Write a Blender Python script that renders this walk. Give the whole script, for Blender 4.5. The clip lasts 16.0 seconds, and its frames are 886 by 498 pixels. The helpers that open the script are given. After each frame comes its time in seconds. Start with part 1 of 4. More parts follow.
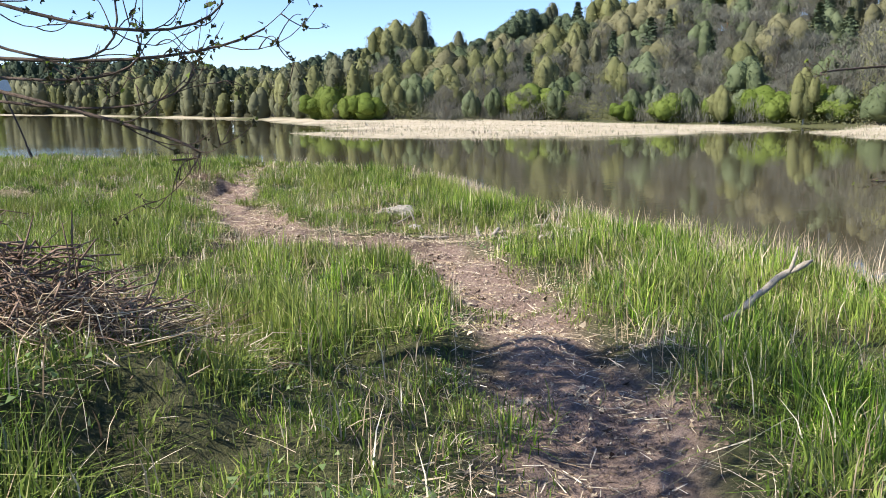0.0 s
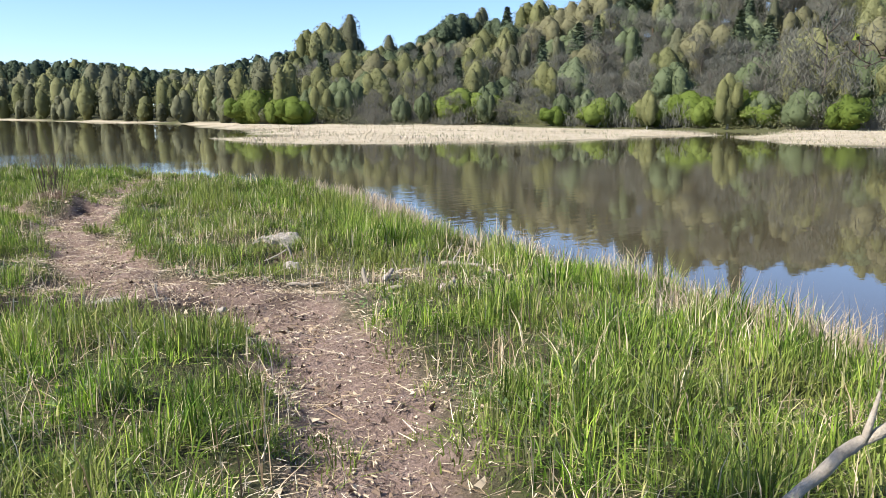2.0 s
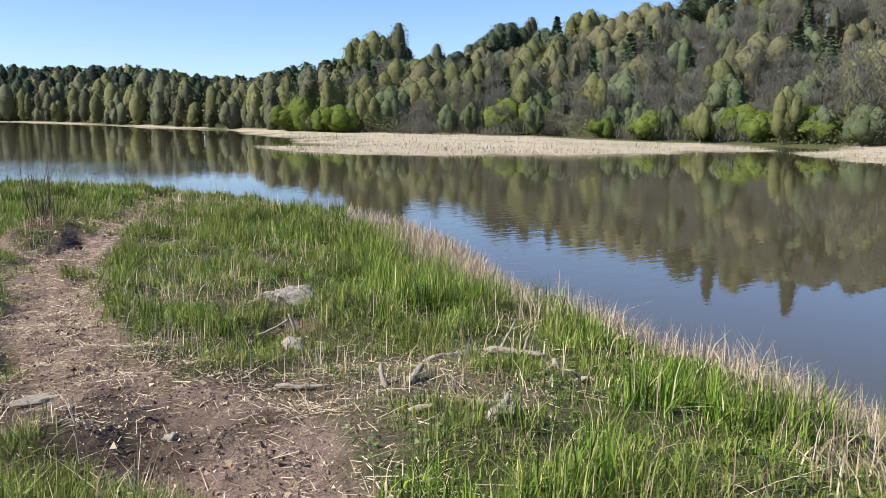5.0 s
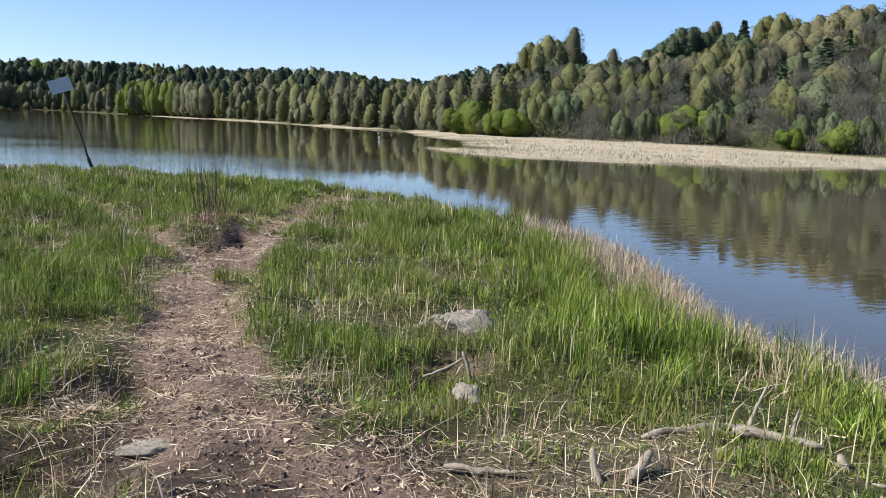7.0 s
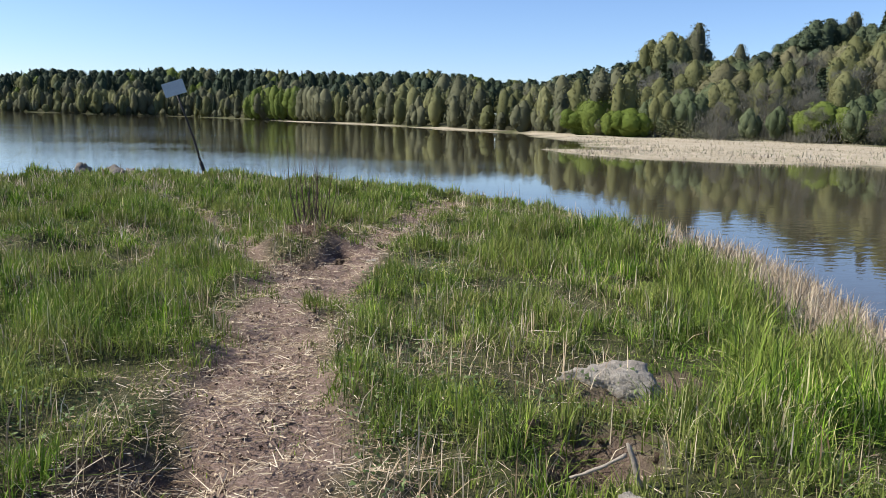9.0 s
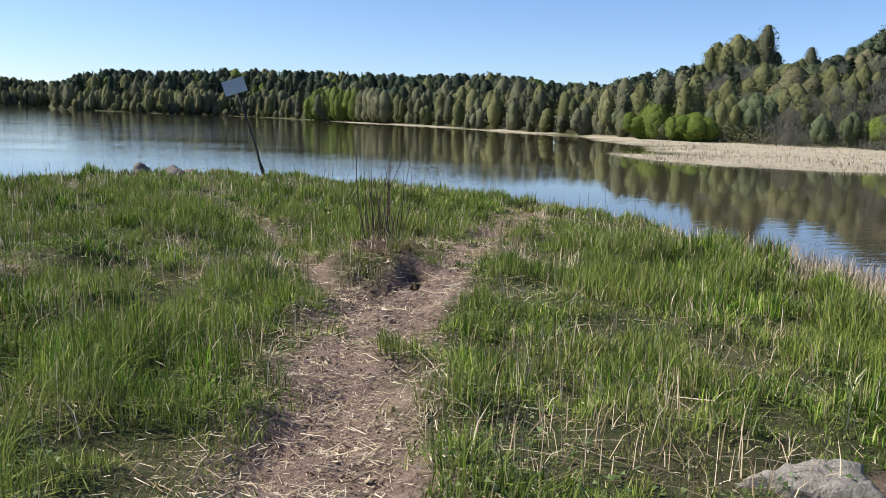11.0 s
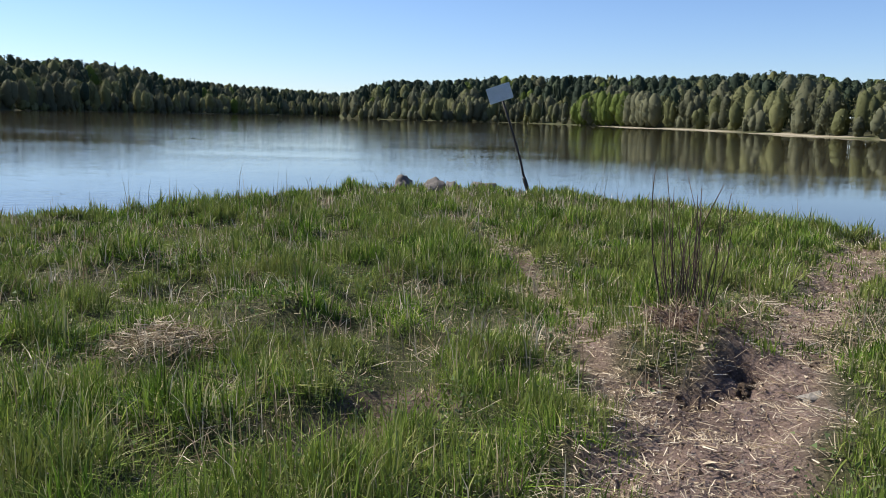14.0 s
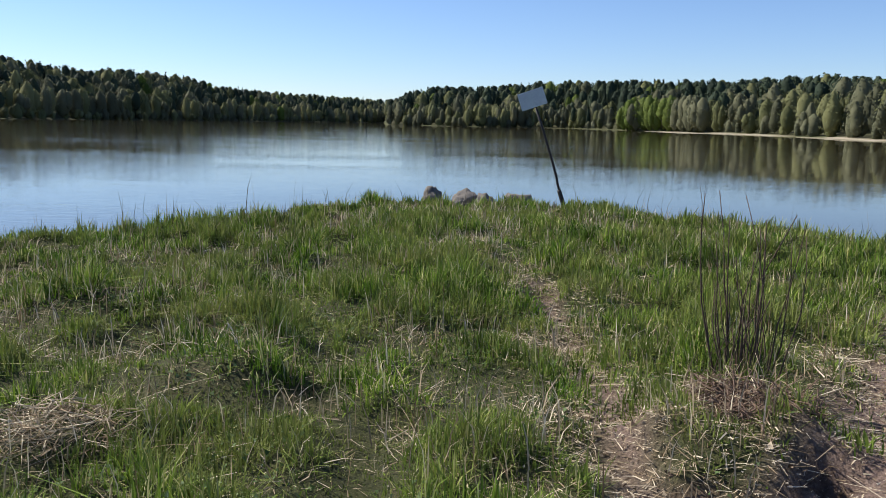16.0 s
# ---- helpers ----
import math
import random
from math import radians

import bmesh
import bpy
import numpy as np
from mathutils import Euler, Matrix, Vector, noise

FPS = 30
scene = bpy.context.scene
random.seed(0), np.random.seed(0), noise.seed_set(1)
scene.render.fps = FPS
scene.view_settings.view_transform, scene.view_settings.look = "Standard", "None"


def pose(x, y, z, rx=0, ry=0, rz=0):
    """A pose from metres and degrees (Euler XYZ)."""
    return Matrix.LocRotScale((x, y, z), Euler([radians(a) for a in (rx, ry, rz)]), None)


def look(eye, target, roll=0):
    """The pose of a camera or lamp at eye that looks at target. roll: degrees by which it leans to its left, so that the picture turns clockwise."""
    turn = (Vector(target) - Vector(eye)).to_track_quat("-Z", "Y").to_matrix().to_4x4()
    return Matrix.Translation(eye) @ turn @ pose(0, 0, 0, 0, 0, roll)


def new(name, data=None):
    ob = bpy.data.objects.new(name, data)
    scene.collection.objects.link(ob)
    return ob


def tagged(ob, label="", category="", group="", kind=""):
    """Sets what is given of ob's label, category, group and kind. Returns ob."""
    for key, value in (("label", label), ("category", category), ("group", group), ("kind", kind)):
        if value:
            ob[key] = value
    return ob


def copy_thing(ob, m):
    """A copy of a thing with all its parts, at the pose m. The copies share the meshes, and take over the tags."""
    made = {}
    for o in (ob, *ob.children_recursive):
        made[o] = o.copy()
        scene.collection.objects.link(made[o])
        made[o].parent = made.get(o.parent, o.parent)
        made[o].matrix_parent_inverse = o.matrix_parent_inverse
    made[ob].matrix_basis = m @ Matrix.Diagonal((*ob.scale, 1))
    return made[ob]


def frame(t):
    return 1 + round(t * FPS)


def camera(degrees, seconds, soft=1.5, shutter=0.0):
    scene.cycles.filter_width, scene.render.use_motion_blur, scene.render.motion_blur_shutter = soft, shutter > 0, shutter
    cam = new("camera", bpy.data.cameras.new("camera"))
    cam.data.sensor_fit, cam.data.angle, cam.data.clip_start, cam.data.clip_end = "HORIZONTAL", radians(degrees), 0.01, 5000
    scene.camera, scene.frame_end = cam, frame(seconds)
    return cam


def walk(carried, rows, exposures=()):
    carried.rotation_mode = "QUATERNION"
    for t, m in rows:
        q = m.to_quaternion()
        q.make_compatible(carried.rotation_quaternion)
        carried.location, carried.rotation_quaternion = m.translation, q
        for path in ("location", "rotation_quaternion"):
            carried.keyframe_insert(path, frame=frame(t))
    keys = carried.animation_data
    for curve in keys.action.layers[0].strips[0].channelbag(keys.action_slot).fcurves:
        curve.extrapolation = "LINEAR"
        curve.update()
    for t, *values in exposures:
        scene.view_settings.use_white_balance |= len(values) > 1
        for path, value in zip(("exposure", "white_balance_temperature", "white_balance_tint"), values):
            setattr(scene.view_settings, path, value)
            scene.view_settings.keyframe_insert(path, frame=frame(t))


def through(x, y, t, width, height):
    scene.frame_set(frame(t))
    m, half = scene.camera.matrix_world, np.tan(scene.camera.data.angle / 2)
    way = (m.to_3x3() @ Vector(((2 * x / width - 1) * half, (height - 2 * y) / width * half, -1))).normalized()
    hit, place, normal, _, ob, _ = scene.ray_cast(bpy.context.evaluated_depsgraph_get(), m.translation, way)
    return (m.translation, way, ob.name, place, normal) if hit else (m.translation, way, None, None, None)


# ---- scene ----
cam = camera(57.5, 16.0, soft=0.9)
PATH = [
    (0, (-0.266, -0.037, 1.376), (1.148, 1.337, 1.039), 0.2),
    (0.5, (0.199, 0.235, 1.328), (1.616, 1.607, 0.995), -0.3),
    (1, (0.634, 0.44, 1.3), (2.091, 1.77, 0.975), -0.7),
    (1.5, (1.146, 0.754, 1.335), (2.675, 2.0, 1.01), -0.5),
    (2, (1.524, 1.033, 1.404), (3.048, 2.286, 1.078), 0.3),
    (2.5, (1.839, 1.223, 1.511), (3.354, 2.487, 1.187), 0.3),
    (3, (2.12, 1.408, 1.553), (3.635, 2.674, 1.234), 0.1),
    (5.5, (3.177, 2.59, 1.587), (4.573, 3.99, 1.289), 2.1),
    (6, (3.356, 2.886, 1.551), (4.655, 4.376, 1.249), 2.6),
    (6.5, (3.563, 3.162, 1.519), (4.802, 4.702, 1.216), 2.6),
    (7, (3.767, 3.507, 1.482), (4.923, 5.11, 1.175), 2.5),
    (7.5, (3.939, 3.828, 1.437), (4.984, 5.505, 1.126), 2.4),
    (8, (4.157, 4.092, 1.453), (5.163, 5.792, 1.141), 1.4),
    (8.5, (4.331, 4.428, 1.428), (5.337, 6.129, 1.119), 1.7),
    (9, (4.473, 4.794, 1.419), (5.388, 6.545, 1.106), 1.8),
    (9.5, (4.576, 5.132, 1.441), (5.42, 6.917, 1.127), 2.0),
    (12, (4.889, 6.844, 1.378), (5.585, 8.693, 1.069), 3.1),
    (12.5, (4.985, 7.282, 1.386), (5.456, 9.2, 1.07), 1.9),
    (13, (5.03, 7.691, 1.387), (5.317, 9.645, 1.068), 1.5),
    (13.5, (5.099, 8.043, 1.437), (5.286, 10.008, 1.113), 1.5),
    (14, (5.196, 8.342, 1.472), (5.368, 10.308, 1.15), 1.5),
    (14.5, (5.333, 8.698, 1.507), (5.457, 10.669, 1.187), 1.5),
    (15, (5.421, 9.016, 1.472), (5.522, 10.989, 1.157), 1.3),
    (15.5, (5.525, 9.32, 1.485), (5.594, 11.294, 1.172), 1.2),
    (16, (5.635, 9.628, 1.518), (5.697, 11.603, 1.208), 1.1),
]
walk(cam, [(t, look(e, a, r)) for t, e, a, r in PATH], [(0, 1.3), (1.5, 1.28), (3, 1.03), (5.5, 0.88), (7, 0.8), (9, 0.77), (13, 0.65), (16, 0.6)])


# ---- world, sun, exposure ----
SUN_AZ, SUN_EL = -62.0, 42.0
world = bpy.data.worlds.new("sky")
world.use_nodes = True
scene.world = world
wn = world.node_tree
sky = wn.nodes.new("ShaderNodeTexSky")
sky.sky_type, sky.sun_disc = "NISHITA", False
sky.sun_elevation, sky.sun_rotation = radians(SUN_EL), radians(SUN_AZ)
sky.air_density, sky.dust_density, sky.ozone_density = 0.9, 0.1, 3.0
clear = wn.nodes.new("ShaderNodeMix")
clear.data_type, clear.blend_type = "RGBA", "MULTIPLY"
clear.inputs[0].default_value, clear.inputs[7].default_value = 1.0, (0.85, 0.935, 1.14, 1)
wn.links.new(sky.outputs[0], clear.inputs[6])
wn.links.new(clear.outputs[2], wn.nodes["Background"].inputs[0])
wn.nodes["Background"].inputs[1].default_value = 0.084
sun = new("sun", bpy.data.lights.new("sun", "SUN"))
sun.data.energy, sun.data.angle, sun.data.color = 5.0, radians(0.5), (1.0, 0.94, 0.84)
sun_way = Vector((math.sin(radians(SUN_AZ)) * math.cos(radians(SUN_EL)), math.cos(radians(SUN_AZ)) * math.cos(radians(SUN_EL)), math.sin(radians(SUN_EL))))
sun.matrix_world = look(sun_way * 60, (0, 0, 0))


# ---- materials ----
def nodes_of(name):
    m = bpy.data.materials.new(name)
    m.use_nodes = True
    t = m.node_tree
    return m, t, t.nodes["Principled BSDF"], t.nodes["Material Output"]


def ramp(t, fac, stops):
    r = t.nodes.new("ShaderNodeValToRGB")
    while len(r.color_ramp.elements) < len(stops):
        r.color_ramp.elements.new(0.5)
    for e, (p, c) in zip(r.color_ramp.elements, stops):
        e.position, e.color = p, (*c, 1)
    t.links.new(fac, r.inputs[0])
    return r.outputs[0]


def noise_tex(t, scale, detail=4.0, rough=0.6, stretch=None):
    co = t.nodes.new("ShaderNodeTexCoord")
    src = co.outputs["Object"]
    if stretch:
        mp = t.nodes.new("ShaderNodeMapping")
        mp.inputs["Scale"].default_value = stretch
        t.links.new(src, mp.inputs[0])
        src = mp.outputs[0]
    n = t.nodes.new("ShaderNodeTexNoise")
    n.inputs["Scale"].default_value, n.inputs["Detail"].default_value, n.inputs["Roughness"].default_value = scale, detail, rough
    t.links.new(src, n.inputs["Vector"])
    return n.outputs[0]


def mix_col(t, fac, a, b, how="MIX"):
    m = t.nodes.new("ShaderNodeMix")
    m.data_type, m.blend_type = "RGBA", how
    for sock, v in ((m.inputs[0], fac), (m.inputs[6], a), (m.inputs[7], b)):
        if isinstance(v, (int, float)):
            sock.default_value = v
        elif isinstance(v, tuple):
            sock.default_value = (*v, 1)
        else:
            t.links.new(v, sock)
    return m.outputs[2]


def add_bump(t, bsdf, height, strength, distance):
    b = t.nodes.new("ShaderNodeBump")
    b.inputs["Strength"].default_value, b.inputs["Distance"].default_value = strength, distance
    t.links.new(height, b.inputs["Height"])
    t.links.new(b.outputs[0], bsdf.inputs["Normal"])


def attr(t, name):
    a = t.nodes.new("ShaderNodeAttribute")
    a.attribute_name = name
    return a.outputs["Fac"]


def rough_mat(name, dark, light, scale=6.0, fine=40.0, rough=0.9, bump=0.6, depth=0.02):
    """A matt natural surface: two scales of noise between two colours, with relief."""
    m, t, b, _ = nodes_of(name)
    big, small = noise_tex(t, scale), noise_tex(t, fine, 6.0, 0.7)
    mid = tuple((p + q) / 2 for p, q in zip(dark, light))
    c1 = ramp(t, big, [(0.3, dark), (0.7, light)])
    c2 = ramp(t, small, [(0.3, dark), (0.5, mid), (0.75, light)])
    t.links.new(mix_col(t, 0.55, c1, c2), b.inputs["Base Color"])
    b.inputs["Roughness"].default_value = rough
    b.inputs["Specular IOR Level"].default_value = 0.25
    add_bump(t, b, small, bump, depth)
    return m


def leaf_mat(name, stops, patch=None, patch_scale=0.5, through=0.35, tint=False, tufts=False):
    """Blades, leaves and twigs: colour by the single piece, with patches by place; thin ones let light through."""
    m, t, b, out = nodes_of(name)
    geo = t.nodes.new("ShaderNodeNewGeometry")
    col = ramp(t, geo.outputs["Random Per Island"], stops)
    if tint:
        col = mix_col(t, 0.8, col, ramp(t, attr(t, "tint"), stops))
    if tufts:
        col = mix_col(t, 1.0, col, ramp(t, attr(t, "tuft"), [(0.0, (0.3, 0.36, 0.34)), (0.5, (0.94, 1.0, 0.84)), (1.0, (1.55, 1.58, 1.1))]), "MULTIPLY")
    if patch:
        f = t.nodes.new("ShaderNodeMapRange")
        f.inputs[1].default_value, f.inputs[2].default_value = 0.38, 0.6
        t.links.new(noise_tex(t, patch_scale, 3.0), f.inputs[0])
        col = mix_col(t, f.outputs[0], col, mix_col(t, 0.7, col, patch))
    t.links.new(col, b.inputs["Base Color"])
    b.inputs["Roughness"].default_value = 0.75 if tint else 0.6
    b.inputs["Specular IOR Level"].default_value = 0.12
    if through:
        tr = t.nodes.new("ShaderNodeBsdfTranslucent")
        t.links.new(col, tr.inputs[0])
        mx = t.nodes.new("ShaderNodeMixShader")
        mx.inputs[0].default_value = through
        t.links.new(b.outputs[0], mx.inputs[1])
        t.links.new(tr.outputs[0], mx.inputs[2])
        t.links.new(mx.outputs[0], out.inputs[0])
    return m


def ground_mat():
    m, t, b, _ = nodes_of("ground_soil")
    big, mid, fine = noise_tex(t, 1.3), noise_tex(t, 9.0, 6.0, 0.65), noise_tex(t, 55.0, 6.0, 0.7)
    soil = mix_col(t, 0.5, ramp(t, mid, [(0.3, (0.15, 0.1, 0.08)), (0.55, (0.31, 0.22, 0.178)), (0.75, (0.47, 0.36, 0.3))]),
                   ramp(t, fine, [(0.3, (0.09, 0.06, 0.048)), (0.55, (0.3, 0.215, 0.175)), (0.75, (0.55, 0.435, 0.36))]))
    turf = mix_col(t, 0.5, ramp(t, mid, [(0.3, (0.035, 0.045, 0.014)), (0.6, (0.1, 0.115, 0.04)), (0.8, (0.2, 0.175, 0.09))]),
                   ramp(t, fine, [(0.35, (0.014, 0.017, 0.008)), (0.7, (0.13, 0.12, 0.055))]))
    # dark soil colour, for damp spots and for shade painted into the hollows
    mud_shade = ramp(t, mid, [(0.3, (0.03, 0.021, 0.016)), (0.7, (0.1, 0.07, 0.05))])
    pale = mix_col(t, 0.5, ramp(t, noise_tex(t, 0.16, 5.0), [(0.35, (0.3, 0.25, 0.17)), (0.6, (0.46, 0.385, 0.3))]),
                   ramp(t, noise_tex(t, 1.7, 5.0, 0.7), [(0.35, (0.2, 0.19, 0.1)), (0.65, (0.5, 0.43, 0.34))]))
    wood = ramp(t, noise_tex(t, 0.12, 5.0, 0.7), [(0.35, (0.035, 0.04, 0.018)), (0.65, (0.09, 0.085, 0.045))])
    edge = t.nodes.new("ShaderNodeMath")
    edge.operation = "MULTIPLY_ADD"
    t.links.new(big, edge.inputs[0])
    edge.inputs[1].default_value = 0.5
    edge.inputs[2].default_value = -0.25
    add = t.nodes.new("ShaderNodeMath")
    add.operation, add.use_clamp = "ADD", True
    t.links.new(edge.outputs[0], add.inputs[0])
    t.links.new(attr(t, "dirt"), add.inputs[1])
    c = mix_col(t, add.outputs[0], turf, soil)
    c = mix_col(t, attr(t, "damp_shade"), c, mud_shade)
    c = mix_col(t, attr(t, "pale"), c, pale)
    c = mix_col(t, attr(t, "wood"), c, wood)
    t.links.new(c, b.inputs["Base Color"])
    b.inputs["Roughness"].default_value = 0.95
    b.inputs["Specular IOR Level"].default_value = 0.2
    add_bump(t, b, mix_col(t, 0.5, fine, mid), 1.0, 0.09)
    return m


def water_mat():
    m, t, b, _ = nodes_of("river_water")
    b.inputs["Base Color"].default_value = (0.062, 0.053, 0.032, 1)
    b.inputs["Roughness"].default_value = 0.012
    b.inputs["IOR"].default_value = 1.38
    ripples = noise_tex(t, 1.6, 3.0, 0.55, (1.0, 2.2, 1.0))
    calm = t.nodes.new("ShaderNodeMapRange")
    calm.inputs[1].default_value, calm.inputs[2].default_value, calm.inputs[3].default_value, calm.inputs[4].default_value = 0.42, 0.68, 0.05, 0.7
    t.links.new(noise_tex(t, 0.022, 3.0, 0.5, (1.0, 3.0, 1.0)), calm.inputs[0])
    mul = t.nodes.new("ShaderNodeMath")
    mul.operation = "MULTIPLY"
    t.links.new(ripples, mul.inputs[0])
    t.links.new(calm.outputs[0], mul.inputs[1])
    # the open river is ruffled by wind, the sheltered bay is calm
    co, parts, lee = t.nodes.new("ShaderNodeTexCoord"), t.nodes.new("ShaderNodeSeparateXYZ"), t.nodes.new("ShaderNodeMath")
    t.links.new(co.outputs["Object"], parts.inputs[0])
    lee.operation = "MULTIPLY_ADD"
    lee.inputs[1].default_value = -0.3
    t.links.new(parts.outputs[1], lee.inputs[0])
    t.links.new(parts.outputs[0], lee.inputs[2])
    wind = t.nodes.new("ShaderNodeMapRange")
    wind.inputs[1].default_value, wind.inputs[2].default_value, wind.inputs[3].default_value, wind.inputs[4].default_value = 18.0, -14.0, 0.0, 1.0
    t.links.new(lee.outputs[0], wind.inputs[0])
    gust = t.nodes.new("ShaderNodeMath")
    gust.operation = "MULTIPLY"
    t.links.new(ramp(t, noise_tex(t, 0.05, 4.0, 0.6, (0.35, 1.6, 1.0)), [(0.36, (0.25, 0.25, 0.25)), (0.6, (1, 1, 1))]), gust.inputs[0])
    t.links.new(wind.outputs[0], gust.inputs[1])
    chop = t.nodes.new("ShaderNodeMath")
    chop.operation = "MULTIPLY"
    t.links.new(noise_tex(t, 2.6, 4.0, 0.6, (0.8, 1.6, 1.0)), chop.inputs[0])
    t.links.new(gust.outputs[0], chop.inputs[1])
    total = t.nodes.new("ShaderNodeMath")
    total.operation = "MULTIPLY_ADD"
    total.inputs[1].default_value = 0.55
    t.links.new(chop.outputs[0], total.inputs[0])
    t.links.new(mul.outputs[0], total.inputs[2])
    add_bump(t, b, total.outputs[0], 0.35, 0.035)
    return m


GROUND = ground_mat()
WATER = water_mat()
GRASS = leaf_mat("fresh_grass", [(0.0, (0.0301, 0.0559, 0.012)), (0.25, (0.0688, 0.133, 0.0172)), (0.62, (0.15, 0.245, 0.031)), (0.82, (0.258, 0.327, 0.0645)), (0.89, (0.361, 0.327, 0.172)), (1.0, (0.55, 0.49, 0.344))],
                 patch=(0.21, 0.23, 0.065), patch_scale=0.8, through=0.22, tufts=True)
STRAW = leaf_mat("dead_straw", [(0.0, (0.13, 0.09, 0.055)), (0.3, (0.33, 0.25, 0.16)), (0.7, (0.52, 0.43, 0.3)), (1.0, (0.72, 0.63, 0.48))], through=0.15)
SPIT_REED = leaf_mat("bleached_reed", [(0.0, (0.2, 0.165, 0.12)), (0.5, (0.38, 0.32, 0.25)), (1.0, (0.5, 0.43, 0.35))], patch=(0.22, 0.24, 0.12), patch_scale=0.16, through=0.2)
REED = leaf_mat("dry_reed", [(0.0, (0.2, 0.155, 0.105)), (0.5, (0.39, 0.315, 0.225)), (1.0, (0.58, 0.49, 0.37))], through=0.2)
STEM = rough_mat("brown_stem", (0.045, 0.032, 0.024), (0.13, 0.092, 0.066), 8, 60, 0.85)
ROOT = rough_mat("brown_root", (0.08, 0.052, 0.038), (0.29, 0.2, 0.145), 9, 60, 0.9)
DRIFT = rough_mat("weathered_wood", (0.13, 0.108, 0.08), (0.42, 0.37, 0.3), 9, 60, 0.85, 0.8, 0.01)
BARK = rough_mat("grey_bark", (0.06, 0.05, 0.04), (0.2, 0.17, 0.14), 4, 30, 0.9)
BIRCH_BARK = rough_mat("birch_bark", (0.25, 0.23, 0.2), (0.65, 0.62, 0.57), 1.5, 6, 0.8)
PINE_BARK = rough_mat("pine_bark", (0.1, 0.055, 0.03), (0.3, 0.16, 0.09), 2, 12, 0.9)
STONE = rough_mat("pale_granite", (0.2, 0.18, 0.15), (0.52, 0.47, 0.4), 7, 45, 0.92, 1.0, 0.035)
WET_STONE = rough_mat("dark_shore_stone", (0.06, 0.055, 0.05), (0.24, 0.215, 0.19), 3, 40, 0.8, 0.7, 0.015)
CLOD = rough_mat("dark_clod", (0.085, 0.06, 0.042), (0.28, 0.2, 0.14), 9, 60, 0.95, 1.0, 0.03)
POLE = rough_mat("rusted_dark_steel", (0.014, 0.013, 0.014), (0.05, 0.042, 0.038), 12, 80, 0.6, 0.3, 0.003)
PANEL = rough_mat("faded_sign_paint", (0.36, 0.4, 0.47), (0.62, 0.66, 0.72), 5, 50, 0.55, 0.1, 0.002)


# ---- helpers for meshes ----
def lattice(seed):
    return np.random.RandomState(seed).rand(256, 256)


LATTICES = [lattice(s) for s in range(6)]


def vnoise(x, y, size, k=0):
    """Smooth random relief from 0 to 1 whose bumps are about size metres wide."""
    u, v = np.asarray(x) / size + 1000.0, np.asarray(y) / size + 1000.0
    i, j = np.floor(u).astype(int), np.floor(v).astype(int)
    f, g = u - i, v - j
    f, g = f * f * (3 - 2 * f), g * g * (3 - 2 * g)
    a = LATTICES[k]
    i0, i1, j0, j1 = i % 256, (i + 1) % 256, j % 256, (j + 1) % 256
    return (a[i0, j0] * (1 - f) + a[i1, j0] * f) * (1 - g) + (a[i0, j1] * (1 - f) + a[i1, j1] * f) * g


def smooth(a, b, x):
    s = np.clip((np.asarray(x) - a) / (b - a), 0, 1)
    return s * s * (3 - 2 * s)


def tri_mesh(name, verts, tris, material, shade=False, attrs=()):
    me = bpy.data.meshes.new(name)
    verts, tris = np.asarray(verts, np.float32), np.asarray(tris, np.int32)
    me.vertices.add(len(verts))
    me.vertices.foreach_set("co", verts.ravel())
    me.loops.add(tris.size)
    me.loops.foreach_set("vertex_index", tris.ravel())
    me.polygons.add(len(tris))
    me.polygons.foreach_set("loop_start", np.arange(0, tris.size, 3, dtype=np.int32))
    if shade:
        me.polygons.foreach_set("use_smooth", np.ones(len(tris), bool))
    me.materials.append(material)
    for key, values in attrs:
        me.attributes.new(key, "FLOAT", "POINT").data.foreach_set("value", np.asarray(values, np.float32))
    me.update(calc_edges=True)
    return me


def part(name, me, parent, label=""):
    ob = new(name, me)
    ob.parent = parent
    if label:
        tagged(ob, label)
    return ob


def stuff(name, me, label, category):
    return tagged(new(name, me), label, category, kind="stuff")


def tubes(lines, sides=5):
    """Tapered round branches: each line is a list of (point, radius). Returns verts and tris."""
    verts, tris, base = [], [], 0
    for line in lines:
        pts = np.array([p for p, _ in line], float)
        rad = [r for _, r in line]
        for k, p in enumerate(pts):
            d = pts[min(k + 1, len(pts) - 1)] - pts[max(k - 1, 0)]
            d = d / (np.linalg.norm(d) + 1e-9)
            a = np.cross(d, (0.31, 0.17, 0.93) if abs(d[2]) < 0.9 else (1, 0.1, 0))
            a /= np.linalg.norm(a)
            b = np.cross(d, a)
            for s in range(sides):
                w = 2 * math.pi * s / sides
                verts.append(p + rad[k] * (math.cos(w) * a + math.sin(w) * b))
        for k in range(len(pts) - 1):
            for s in range(sides):
                p, q = base + k * sides + s, base + k * sides + (s + 1) % sides
                tris += [(p, q, q + sides), (p, q + sides, p + sides)]
        for end in (base, base + (len(pts) - 1) * sides):
            for s in range(1, sides - 1):
                tris.append((end, end + s, end + s + 1) if end != base else (end, end + s + 1, end + s))
        base += len(pts) * sides
    return verts, tris


